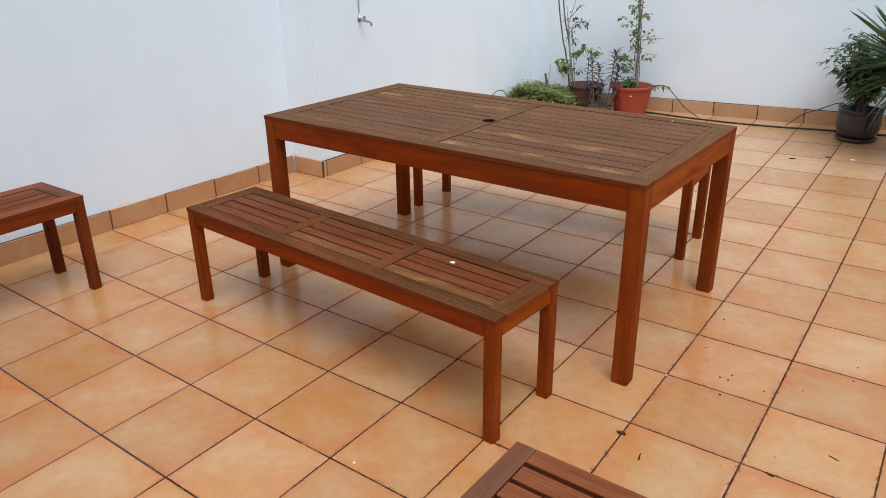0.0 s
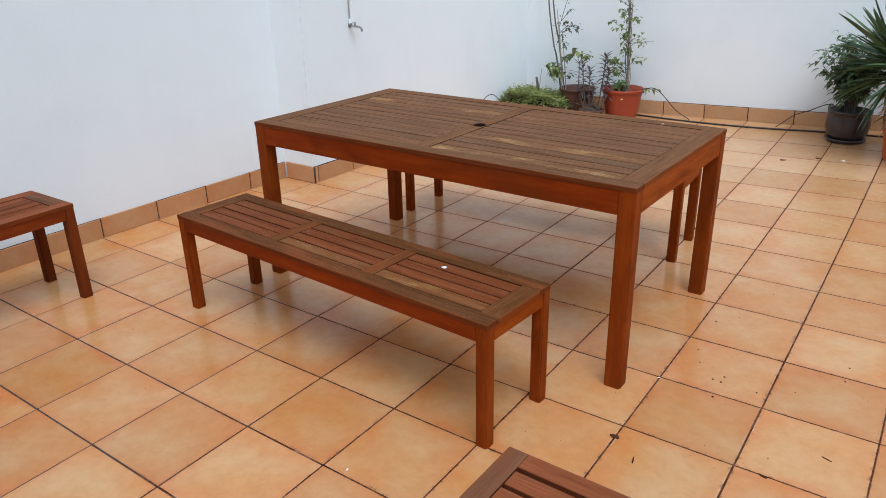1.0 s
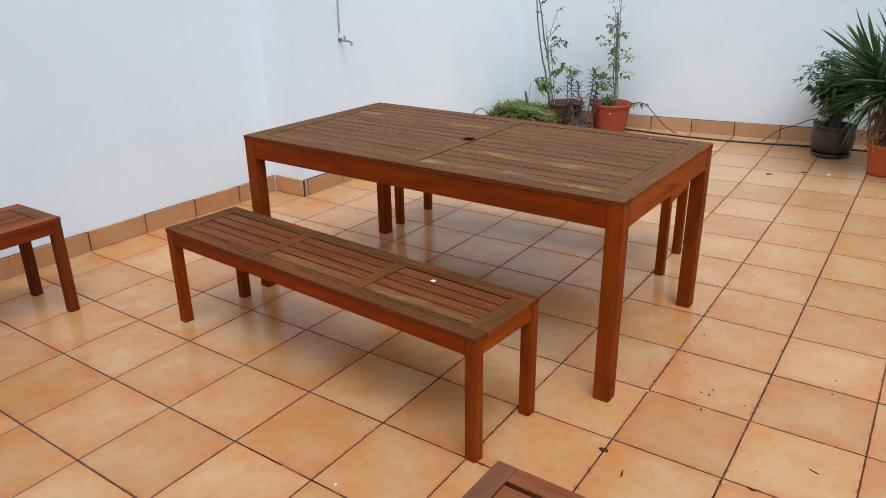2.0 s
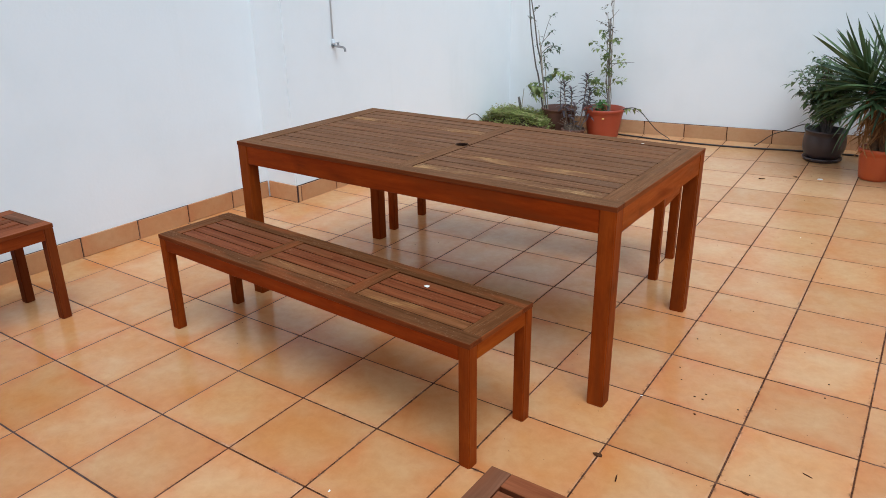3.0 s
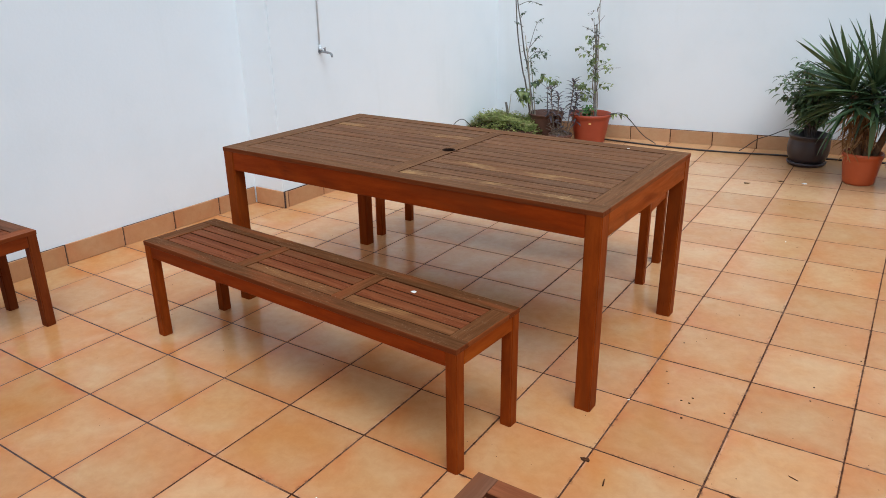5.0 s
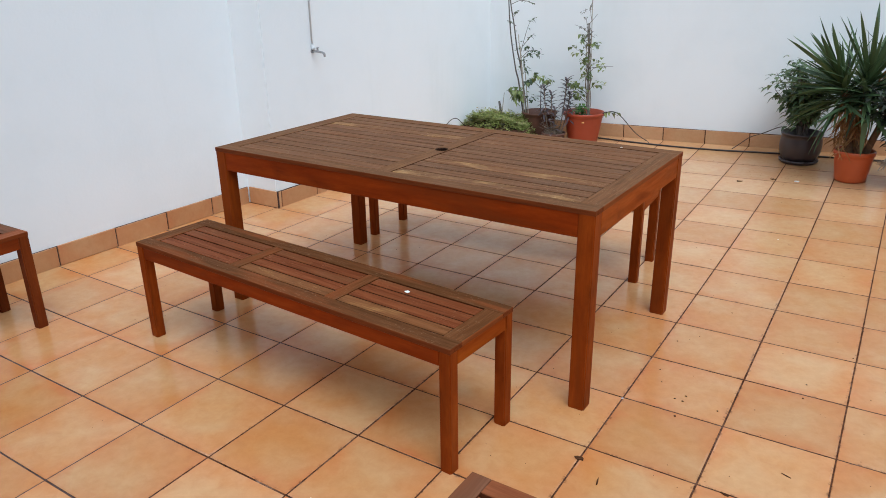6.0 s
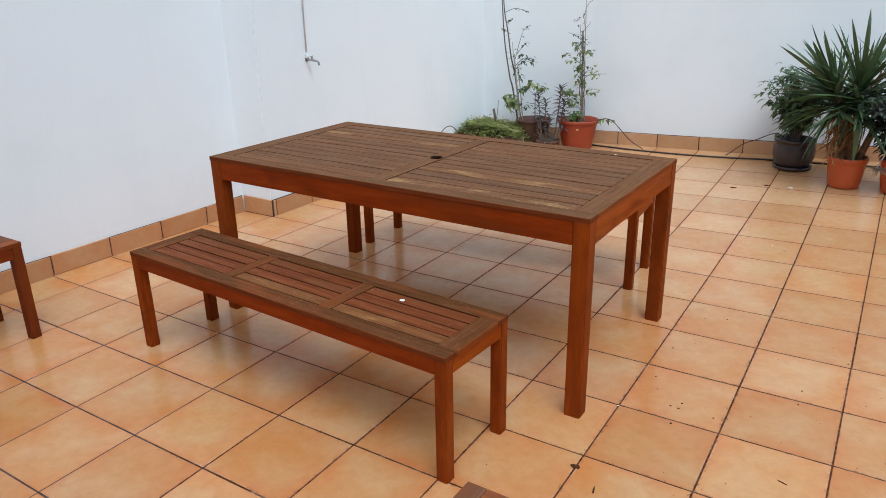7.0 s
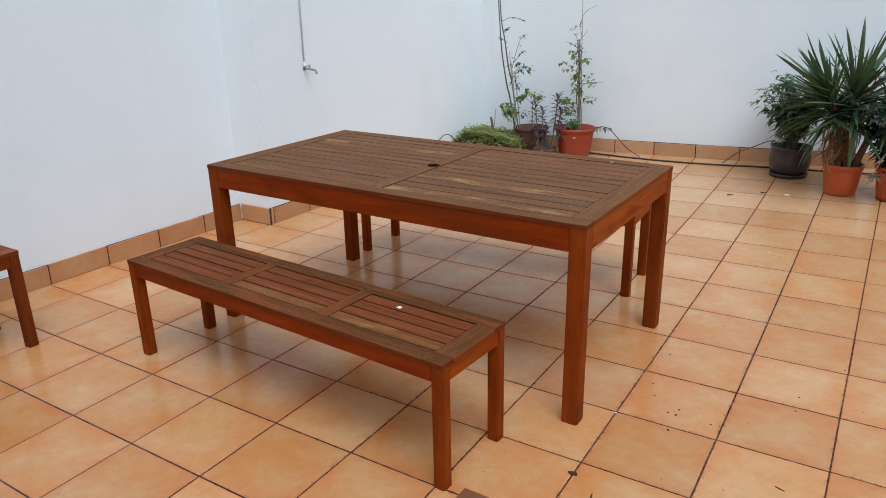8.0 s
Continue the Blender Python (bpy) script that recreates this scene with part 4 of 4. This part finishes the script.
def cane_climber(x, y):
    """A tall, mostly bare climber: two dark stems and pale canes with small drooping leaves."""
    rng = random.Random(29)
    root, zs = pot("potted_climber", x, y, 0.160, 0.120, 0.235, brown_pot, "tall bare-stemmed climber on canes in a brown clay pot")
    for pts in ([(-0.140, -0.03, zs - 0.02), (-0.203, -0.03, 0.49), (-0.241, -0.02, 0.60), (-0.296, -0.02, 0.895), (-0.322, -0.02, 1.18), (-0.35, -0.01, 1.50)],
                [(-0.110, -0.03, zs - 0.02), (-0.178, -0.03, 0.59), (-0.224, -0.03, 0.767), (-0.260, -0.03, 0.98), (-0.305, -0.02, 1.18), (-0.33, -0.01, 1.46)]):
        part("stem", tube(smooth_line(pts, 6), 0.0080, 0.0045, 7), bark_mat, root, smooth=True)
    for pts in ([(-0.105, -0.05, zs - 0.02), (-0.165, -0.05, 0.60), (-0.212, -0.04, 0.90)], [(-0.088, -0.04, zs - 0.02), (-0.118, -0.04, 0.45), (-0.154, -0.04, 0.71)],
                [(-0.125, -0.06, zs - 0.02), (-0.150, -0.05, 0.50), (-0.190, -0.04, 0.80)]):
        part("cane", tube(smooth_line(pts, 5), 0.0048, 0.0030, 6), cane_mat, root, smooth=True)
    small, bright, side = Leaves(), Leaves(), Leaves()
    for pts in ([(-0.30, -0.02, 1.15), (-0.19, -0.03, 1.185), (-0.06, -0.04, 1.16)], [(-0.265, -0.03, 1.05), (-0.24, -0.03, 1.085), (-0.219, -0.04, 1.10)],
                [(-0.19, -0.03, 0.74), (-0.145, -0.04, 0.886), (-0.106, -0.04, 0.997), (-0.054, -0.05, 1.045)], [(-0.17, -0.03, 0.80), (-0.11, -0.04, 0.865), (-0.053, -0.05, 0.913)],
                [(-0.18, -0.03, 0.70), (-0.10, -0.04, 0.765), (-0.013, -0.05, 0.770)], [(-0.24, -0.03, 0.97), (-0.29, -0.03, 1.00), (-0.33, -0.03, 1.01)]):
        line = twig(root, pts, 0.0032, 0.0014)
        for k in range(9):
            w = scatter_way(rng, -0.3)
            small.add(line[-1 - rng.randint(0, len(line) // 2)] + w * 0.006, w, rng.uniform(0.018, 0.032), 0.020, 0.3)
    for cx, cz, count, size in ((-0.103, 0.806, 9, 0.034), (-0.013, 0.755, 10, 0.038), (-0.095, 0.743, 8, 0.034), (-0.131, 0.683, 10, 0.030), (-0.117, 0.610, 11, 0.036),
                                (-0.101, 0.496, 14, 0.050), (-0.055, 0.349, 11, 0.046)):
        twig(root, [(-0.16, -0.03, cz - 0.05), (cx, -0.05, cz)], 0.0024, 0.0012)
        sprig(small, rng, cx, -0.05, cz, count, size, 0.018)
    for k in range(30):
        z = rng.uniform(0.58, 0.95)
        sprig(small, rng, -0.16 - 0.16 * (z - 0.5), -0.04, z, 1, 0.024, 0.022)
    sprig(bright, rng, -0.196, -0.07, 0.375, 60, 0.058, 0.034)
    sprig(bright, rng, -0.236, -0.06, 0.405, 12, 0.056, 0.022)
    part("stem", tube(smooth_line([(0.03, -0.04, zs - 0.02), (0.045, -0.08, 0.38), (0.050, -0.09, 0.48)], 6), 0.0045, 0.0028, 6), bark_mat, root, smooth=True)
    for cx, cz, count, size in ((0.007, 0.568, 8, 0.056), (-0.035, 0.516, 6, 0.046), (0.135, 0.512, 9, 0.056), (0.079, 0.538, 9, 0.050)):
        twig(root, [(0.049, -0.09, 0.46), (cx, -0.09, cz)], 0.0026, 0.0014)
        sprig(side, rng, cx, -0.09, cz, count, size, 0.020)
    small.part("foliage", dull_leaf, root)
    bright.part("bright_leaves", climber_leaf, root)
    side.part("side_foliage", climber_leaf, root)


staked_climber(0.035, 5.110)
cane_climber(-0.395, 5.120)


def purple_plant(x, y, heights):
    rng = random.Random(41)
    root, zs = pot("potted_purple_plant", x, y, 0.105, 0.085, 0.105, brown_pot, "narrow-leaved purple plant on bare stalks in a small brown pot")
    for dx, dy, top in heights:
        line = smooth_line([(dx * 0.4, dy * 0.4, zs - 0.02), (dx * 0.8, dy * 0.8, zs + (top - zs) * 0.5), (dx, dy, top)], 8)
        part("stalk", tube(line, 0.005, 0.004, 6), dry_stem_mat, root)
        lv = Leaves()
        n = int((top - zs) * 78)
        for k in range(n):
            s = k / n
            q = line[-1] - Vector((0, 0, 1)) * 0.25 * s
            a = k * 2.4
            el = 0.75 - 1.15 * s
            w = Vector((math.cos(a) * math.cos(el), math.sin(a) * math.cos(el), math.sin(el)))
            lv.add(q, w, rng.uniform(0.065, 0.100), 0.023, 0.25, 0.4)
        lv.part("rosette", purple_leaf, root)
    bm = bmesh.new()
    for k in range(90):
        a = rng.uniform(0, 6.28)
        o = Vector((0.05 * math.cos(a), 0.05 * math.sin(a), zs))
        tube(smooth_line([o, o + Vector((rng.uniform(-0.03, 0.03), rng.uniform(-0.05, 0.0), 0.06)), o + Vector((rng.uniform(-0.10, 0.10), rng.uniform(-0.11, 0.02), rng.uniform(-0.06, 0.17)))], 3), 0.0025, 0.001, 4, bm)
    part("dry_stems", bm, dry_stem_mat, root, "tangle of dry pale stems")


purple_plant(-0.165, 4.930, [(-0.103, 0.0, 0.485), (0.095, 0.02, 0.555), (0.030, -0.05, 0.31), (-0.060, 0.06, 0.42), (0.125, 0.03, 0.44)])


def planter():
    """A low trough overgrown by a creeping plant."""
    rng = random.Random(8)
    x, y, lx, ly, h = -0.690, 4.930, 0.63, 0.34, 0.13
    root = empty("planter_trough", pose(x, y, ground(x, y) - 0.004))
    tagged(root, "low brown trough overgrown with bright green creeping ground cover", "plant")
    bm = box(lx, ly, h, 0.012, 2)
    top = [f for f in bm.faces if f.normal.z > 0.9 and f.calc_center_median().z > h / 2 - 0.002]
    r = bmesh.ops.inset_region(bm, faces=top, thickness=0.015)
    bmesh.ops.translate(bm, vec=(0, 0, -0.04), verts=list({v for f in top for v in f.verts}))
    part("body", bm, brown_pot, root, m=pose(0, 0, h / 2))
    part("soil", box(lx - 0.034, ly - 0.034, 0.02, 0.004), soil_mat, root, m=pose(0, 0, h - 0.029))
    lv, dv = Leaves(), Leaves()
    for k in range(2600):
        u, v = rng.uniform(-1.12, 1.1), rng.uniform(-1.15, 1.1)
        d = max(abs(u), abs(v))
        z = h + 0.05 * (1 - 0.35 * (u + 0.1) ** 2) + 0.04 * noise.noise(Vector((u * 2.6, v * 2.6, 1))) - (0.15 * ((d - 0.80) / 0.35) ** 1.2 if d > 0.80 else 0)
        w = scatter_way(rng, 0.4)
        (dv if rng.random() < 0.18 else lv).add((u * lx / 2, v * ly / 2, max(0.01, z)), w, rng.uniform(0.014, 0.026), rng.uniform(0.012, 0.020), 0.3)
    for k in range(760):
        u, v = rng.uniform(-1.25, 1.12), rng.uniform(-1.2, 1.15)
        if u * u + v * v > 1.6 + 0.3 * noise.noise(Vector((u * 2, v * 2, 5))):
            continue
        d = max(abs(u), abs(v))
        dome = 0.082 * (1 - 0.35 * (u + 0.1) ** 2) - 0.035 * max(0, u) + 0.055 * noise.noise(Vector((u * 2.6, v * 2.6, 1)))
        z = h + dome - (0.17 * ((d - 0.80) / 0.40) ** 1.2 if d > 0.80 else 0) - 0.02
        foot = Vector((u * lx / 2, v * ly / 2, max(0.012, z)))
        up = Vector((rng.gauss(0, 0.45) + 0.25 * u, rng.gauss(0, 0.45) + 0.3 * v, rng.uniform(0.25, 1.0))).normalized() * rng.uniform(0.020, 0.060)
        dry = rng.random() < 0.14
        for q in range(13):
            w = scatter_way(rng, 0.35)
            (dv if dry else lv).add(foot + up * (q / 12) + w * 0.004, w, rng.uniform(0.011, 0.024), rng.uniform(0.009, 0.018), 0.3)
    lv.part("ground_cover", cover_leaf, root, "bright green tiny-leaved creeper")
    dv.part("dry_cover", cover_dry, root, "yellowed bits of creeper")
    part("stub", tube(smooth_line([(-0.050, 0.08, h - 0.02), (-0.046, 0.085, h + 0.10), (-0.064, 0.085, h + 0.195)], 3), 0.016, 0.010, 7), bark_mat, root, "dead grey stem stub")
    part("twig", tube([(-0.042, 0.08, h - 0.02), (-0.012, 0.085, h + 0.275)], 0.005, 0.003, 6), cane_mat, root)


planter()

# ---- tap, pipe, hose ----
pipe = tagged(new("water_pipe"), "thin grey painted water pipe fixed to the wall", "pipe")
pipe.matrix_basis = pose(X_TAP, 2.862, 1.0)
part("tube", tube([(0.008, 0, 0.0), (0.008, 0, 1.5)], 0.0054, n=10), pipe_mat, pipe, smooth=True)
part("elbow", tube(smooth_line([(0.010, 0, 0.02), (0.011, 0, 0.0), (0.022, 0, -0.006)], 4), 0.012, n=10), pipe_mat, pipe, smooth=True)
part("clip", box(0.022, 0.03, 0.012, 0.003), pipe_mat, pipe, "", pose(0.010, 0, 0.55))
tap = tagged(new("tap"), "small dull chrome garden tap on the white wall", "tap")
tap.matrix_basis = pose(X_TAP, 2.866, 0.978) @ Matrix.Diagonal((0.95, 0.74, 0.74, 1.0))
part("flange", tube([(0.0, 0, 0), (0.008, 0, 0)], 0.020, 0.018, 16), metal_mat, tap)
part("body", tube([(0.0, 0, 0), (0.03, 0, 0), (0.031, 0, -0.001), (0.060, 0, -0.004), (0.085, 0, -0.008)], 0.012, 0.010, 12), metal_mat, tap, smooth=True)
part("spout", tube(smooth_line([(0.075, 0, -0.006), (0.100, 0, -0.010), (0.112, 0, -0.022), (0.114, 0, -0.045)], 4), 0.010, 0.009, 12), metal_mat, tap, smooth=True)
bonnet = part("bonnet", tube([(0.052, 0, 0), (0.052, 0, 0.028)], 0.009, 0.007, 10), metal_mat, tap)
part("handle", box(0.012, 0.060, 0.008, 0.003), metal_mat, bonnet, "", pose(0.052, 0, 0.031, 0, 0, 20))


def lying(points, r, lift=0.0):
    return smooth_line([(x, y, ground(x, y) + r + (z if z else 0) + lift) for x, y, z in points], 6)


hose = part("garden_hose", tube(lying([(-0.15, 5.25, 0), (0.166, 5.216, 0), (0.55, 5.165, 0), (0.95, 5.141, 0), (1.30, 5.15, 0), (1.62, 5.176, 0), (2.23, 5.17, 0), (2.9, 5.20, 0), (4.2, 5.22, 0)], 0.0068), 0.0068, n=8), rubber_mat, None, smooth=True)
tagged(hose, "black rubber hose lying on the tiles along the wall", "hose")
c1 = part("drip_tube", tube(smooth_line([(0.20, 5.10, 0.30), (0.29, 5.11, 0.325), (0.36, 5.14, 0.285), (0.47, 5.22, 0.14), (0.555, 5.27, ground(0.555, 5.27) + 0.004), (0.60, 5.20, ground(0.6, 5.2) + 0.008)], 6), 0.0036, n=7), rubber_mat, None, smooth=True)
tagged(c1, "thin black drip tube arching out of the brick-red pot", "drip tube", "drip tubes")
c2 = part("drip_tube", tube(smooth_line([(1.285, 5.165, ground(1.285, 5.165) + 0.020), (1.32, 5.20, 0.13), (1.40, 5.21, 0.20), (1.50, 5.18, 0.25), (1.63, 5.10, 0.325), (1.70, 5.06, 0.31)], 6), 0.0036, n=7), rubber_mat, None, smooth=True)
tagged(c2, "thin black drip tube rising from the hose into the dark pot", "drip tube", "drip tubes")
c3 = part("drip_tube", tube(smooth_line([(-0.985, 4.36, ground(-0.985, 4.36) + 0.006), (-0.98, 4.41, 0.16), (-0.965, 4.50, 0.235), (-0.95, 4.59, 0.24), (-0.93, 4.68, 0.17), (-0.90, 4.74, 0.10)], 6), 0.0036, n=7), rubber_mat, None, smooth=True)
tagged(c3, "thin black drip tube looping beside the green trough", "drip tube", "drip tubes")


# ---- litter ----
def scrap(name, x, y, z, size, mat, label, category, seed, turn=0.0, slim=0.5, group=""):
    rng = random.Random(seed)
    bm = bmesh.new()
    n = 9
    top = [bm.verts.new((size * (0.75 + rng.uniform(-0.25, 0.3)) * math.cos(2 * math.pi * k / n), size * slim * (0.75 + rng.uniform(-0.25, 0.3)) * math.sin(2 * math.pi * k / n), rng.uniform(0.15, 0.5) * size * 0.5)) for k in range(n)]
    low = [bm.verts.new((v.co.x * 0.9, v.co.y * 0.9, 0)) for v in top]
    mid = bm.verts.new((0, 0, size * 0.22))
    for k in range(n):
        q = (k + 1) % n
        bm.faces.new((top[k], top[q], mid))
        bm.faces.new((low[k], low[q], top[q], top[k]))
    bm.faces.new(low[::-1])
    ob = part(name, bm, mat, None, m=pose(x, y, z, 0, 0, turn))
    return tagged(ob, label, category, group)


scrap("paper_scrap", 1.072, 0.957, 0.4366, 0.014, paper_mat, "crumpled white paper scrap on the bench", "scrap", 1, 20, 0.7)
scrap("paper_scrap", 1.396, 2.120, 0.7425, 0.010, paper_mat, "tiny white scrap on the dining table", "scrap", 2, 60, 0.6)
for k, (x, y, s, slim, turn) in enumerate([(1.722, 0.966, 0.018, 0.75, 10), (1.814, 0.886, 0.026, 0.12, 100), (2.300, 1.211, 0.019, 0.07, -20), (2.157, 1.030, 0.018, 0.3, -15),
                                           (1.506, 4.397, 0.032, 0.25, 25), (1.704, 4.525, 0.022, 0.6, 15)]):
    scrap("fallen_leaf", x, y, ground(x, y) - 0.0005, s, litter_mat, "small curled brown leaf fallen on the tiles", "leaf", 10 + k, turn, slim, "fallen leaves")
for k, (x, y, s) in enumerate([(1.856, 4.524, 0.024), (1.722, 1.372, 0.006), (1.28, 2.80, 0.010), (1.93, 3.35, 0.007), (1.11, 0.37, 0.008)]):
    scrap("paper_scrap", x, y, ground(x, y) - 0.0005, s, paper_mat, "small white scrap lying on the tiles", "scrap", 40 + k, 30 * k, 0.5, "scraps on the floor")


def debris():
    rng = random.Random(77)
    bm = bmesh.new()
    crumbs = ((1.886, 1.464), (1.915, 1.461), (1.917, 1.500), (1.917, 1.355), (1.812, 1.553), (1.773, 1.902), (1.911, 2.284), (2.220, 2.405), (2.408, 2.098), (2.279, 1.801), (2.280, 1.697), (2.037, 1.461), (1.780, 1.639))
    for k in range(280 + len(crumbs)):
        x, y = rng.uniform(1.35, 2.75), rng.uniform(0.4, 3.4)
        if k < len(crumbs):
            x, y = crumbs[k]
        elif rng.random() < 0.25:
            x, y = rng.gauss(1.74, 0.12), rng.gauss(4.62, 0.12)
        elif rng.random() < 0.25:
            x, y = rng.uniform(1.2, 2.3), rng.uniform(4.0, 5.1)
        elif rng.random() < 0.25:
            x, y = rng.uniform(-1.0, 1.2), rng.uniform(0.0, 2.3)
        s = 0.0052 if k < 4 else 0.004 if k < len(crumbs) else rng.choice((0.0012, 0.0015, 0.0018, 0.002, 0.0025))
        q = bmesh.ops.create_icosphere(bm, subdivisions=1, radius=s)["verts"]
        bmesh.ops.scale(bm, vec=(1, rng.uniform(0.4, 1), 0.45), verts=q)
        bmesh.ops.translate(bm, vec=(x, y, ground(x, y) + s * 0.3), verts=q)
    tagged(part("floor_debris", bm, litter_mat, None), "scattered dark specks of soil and leaf on the tiles", "debris", kind="stuff")


debris()


# ---- tiles ----
def skirting(name, a, c, axis, fixed, face, first, pitch, height=0.110, label="orange clay skirting tiles along the white wall"):
    """A run of skirting tiles on a grout bed, from a to c along an axis."""
    v, f = [], []
    steps = max(2, int((c - a) / 0.3))
    for k in range(steps + 1):
        u = a + (c - a) * k / steps
        x, y = (u, fixed) if axis == 0 else (fixed, u)
        z = ground(x, y)
        for off, zz in ((-0.004, z - 0.02), (0.007, z - 0.02), (0.0080, z + height + 0.0012), (-0.004, z + height + 0.0012)):
            v.append((u, fixed + face * off, zz) if axis == 0 else (fixed + face * off, u, zz))
    for k in range(steps):
        for e in range(4):
            p, q = 4 * k + e, 4 * k + (e + 1) % 4
            f.append((p, q, q + 4, p + 4))
    f += [(0, 3, 2, 1), (4 * steps, 4 * steps + 1, 4 * steps + 2, 4 * steps + 3)]
    me = bpy.data.meshes.new(name)
    me.from_pydata(v, [], f)
    me.materials.append(grout_mat)
    root = tagged(new(name, me), label, "skirting", kind="structure")
    cuts = [a] + [first + k * pitch for k in range(-40, 40) if a + 0.02 < first + k * pitch < c - 0.02] + [c]
    cache = {}
    for u0, u1 in zip(cuts, cuts[1:]):
        ln = round(u1 - u0 - 0.008, 4)
        if ln not in cache:
            cache[ln] = mesh_from(box(*((ln, 0.012, height) if axis == 0 else (0.012, ln, height)), 0.0014), "tile", skirt_mat)
        u = (u0 + u1) / 2
        x, y = (u, fixed + face * 0.0075) if axis == 0 else (fixed + face * 0.0075, u)
        slope = math.degrees(math.atan2(ground(*((u1, fixed) if axis == 0 else (fixed, u1))) - ground(*((u0, fixed) if axis == 0 else (fixed, u0))), u1 - u0))
        z = ground(x, y) + height / 2 + random.uniform(-0.0028, 0.0028)
        put("tile", cache[ln], root, pose(x, y, z, slope + random.uniform(-0.35, 0.35) if axis == 1 else 0, -slope + random.uniform(-0.35, 0.35) if axis == 0 else 0, random.uniform(-0.3, 0.3)))
    return root


skirting("baseboard_west", Y_SOUTH + 0.92, Y_STEP - 0.014, 1, X_WEST, 1, 1.042, 0.3485)
skirting("baseboard_step", X_WEST + 0.016, X_TAP + 0.012, 0, Y_STEP, -1, 9.0, 1.0)
skirting("baseboard_tap", Y_STEP + 0.002, Y_BACK - 0.014, 1, X_TAP, 1, 2.797, 0.3485)
skirting("baseboard_north", X_TAP + 0.016, X_EAST - 0.02, 0, Y_BACK, -1, 0.680, 0.350)

LINE_X = {-3: -0.001, -2: 0.002, -1: 0.001, 0: 0.002, 1: -0.004, 2: 0.0, 3: -0.001, 4: -0.005, 5: -0.003, 6: 0.003, 7: 0.006}
LINE_Y = {2: 0.004, 4: -0.001, 6: 0.001, 7: -0.005, 8: -0.001}


def line_x(i):
    return i * T + LINE_X.get(i, 0.0)


def line_y(j):
    return j * T + LINE_Y.get(j, 0.0)


GAP_X, GAP_Y, THICK = 0.0047, 0.0056, 0.010
tiles_near, tiles_rest = [], []
for i in range(-4, 17):
    for j in range(-9, 16):
        x0, x1 = line_x(i) + GAP_X / 2, line_x(i + 1) - GAP_X / 2
        y0, y1 = line_y(j) + GAP_Y / 2, line_y(j + 1) - GAP_Y / 2
        x0, x1, y0, y1 = max(x0, X_WEST + 0.003), min(x1, X_EAST - 0.003), max(y0, Y_SOUTH + 0.003), min(y1, Y_BACK - 0.003)
        if y1 > Y_STEP and x0 < X_TAP:
            if y0 > Y_STEP - 0.05:
                x0 = X_TAP + 0.003
            elif x1 < X_TAP + 0.2:
                y1 = min(y1, Y_STEP - 0.003)
        if x1 - x0 < 0.012 or y1 - y0 < 0.012:
            continue
        near = -4 <= i <= 7 and -2 <= j <= 15 and len(tiles_near) < 300
        (tiles_near if near else tiles_rest).append((x0, x1, y0, y1))

full_tile = {}


def tile_matrix(x, y):
    e = 0.05
    gx = (ground(x + e, y) - ground(x - e, y)) / (2 * e)
    gy = (ground(x, y + e) - ground(x, y - e)) / (2 * e)
    lean = random.uniform(-0.0009, 0.0009)
    return pose(x, y, ground(x, y) - THICK / 2, math.degrees(gy + lean), -math.degrees(gx - lean))


for x0, x1, y0, y1 in tiles_near:
    key = (round((x1 - x0) / 0.004), round((y1 - y0) / 0.004))
    if key not in full_tile:
        full_tile[key] = mesh_from(box(x1 - x0, y1 - y0, THICK, 0.0020), "tile", tile_mat)
    put("tile", full_tile[key], floor, tile_matrix((x0 + x1) / 2, (y0 + y1) / 2) @ pose(0, 0, 0, 0, 0, 180 * random.randint(0, 1)))
v, f = [], []
for x0, x1, y0, y1 in tiles_rest:
    o = len(v)
    for q, w in ((0.0, -THICK), (0.0, -0.002), (0.002, 0.0)):
        for x, y in ((x0 + q, y0 + q), (x1 - q, y0 + q), (x1 - q, y1 - q), (x0 + q, y1 - q)):
            v.append((x, y, ground(x, y) + w))
    for k in range(2):
        for e in range(4):
            f.append((o + 4 * k + e, o + 4 * k + (e + 1) % 4, o + 4 * k + 4 + (e + 1) % 4, o + 4 * k + 4 + e))
    f.append((o + 8, o + 9, o + 10, o + 11))
me = bpy.data.meshes.new("outer_tiles")
me.from_pydata(v, [], f)
me.materials.append(outer_mat)
tagged(put("outer_tiles", me, floor), kind="stuff")
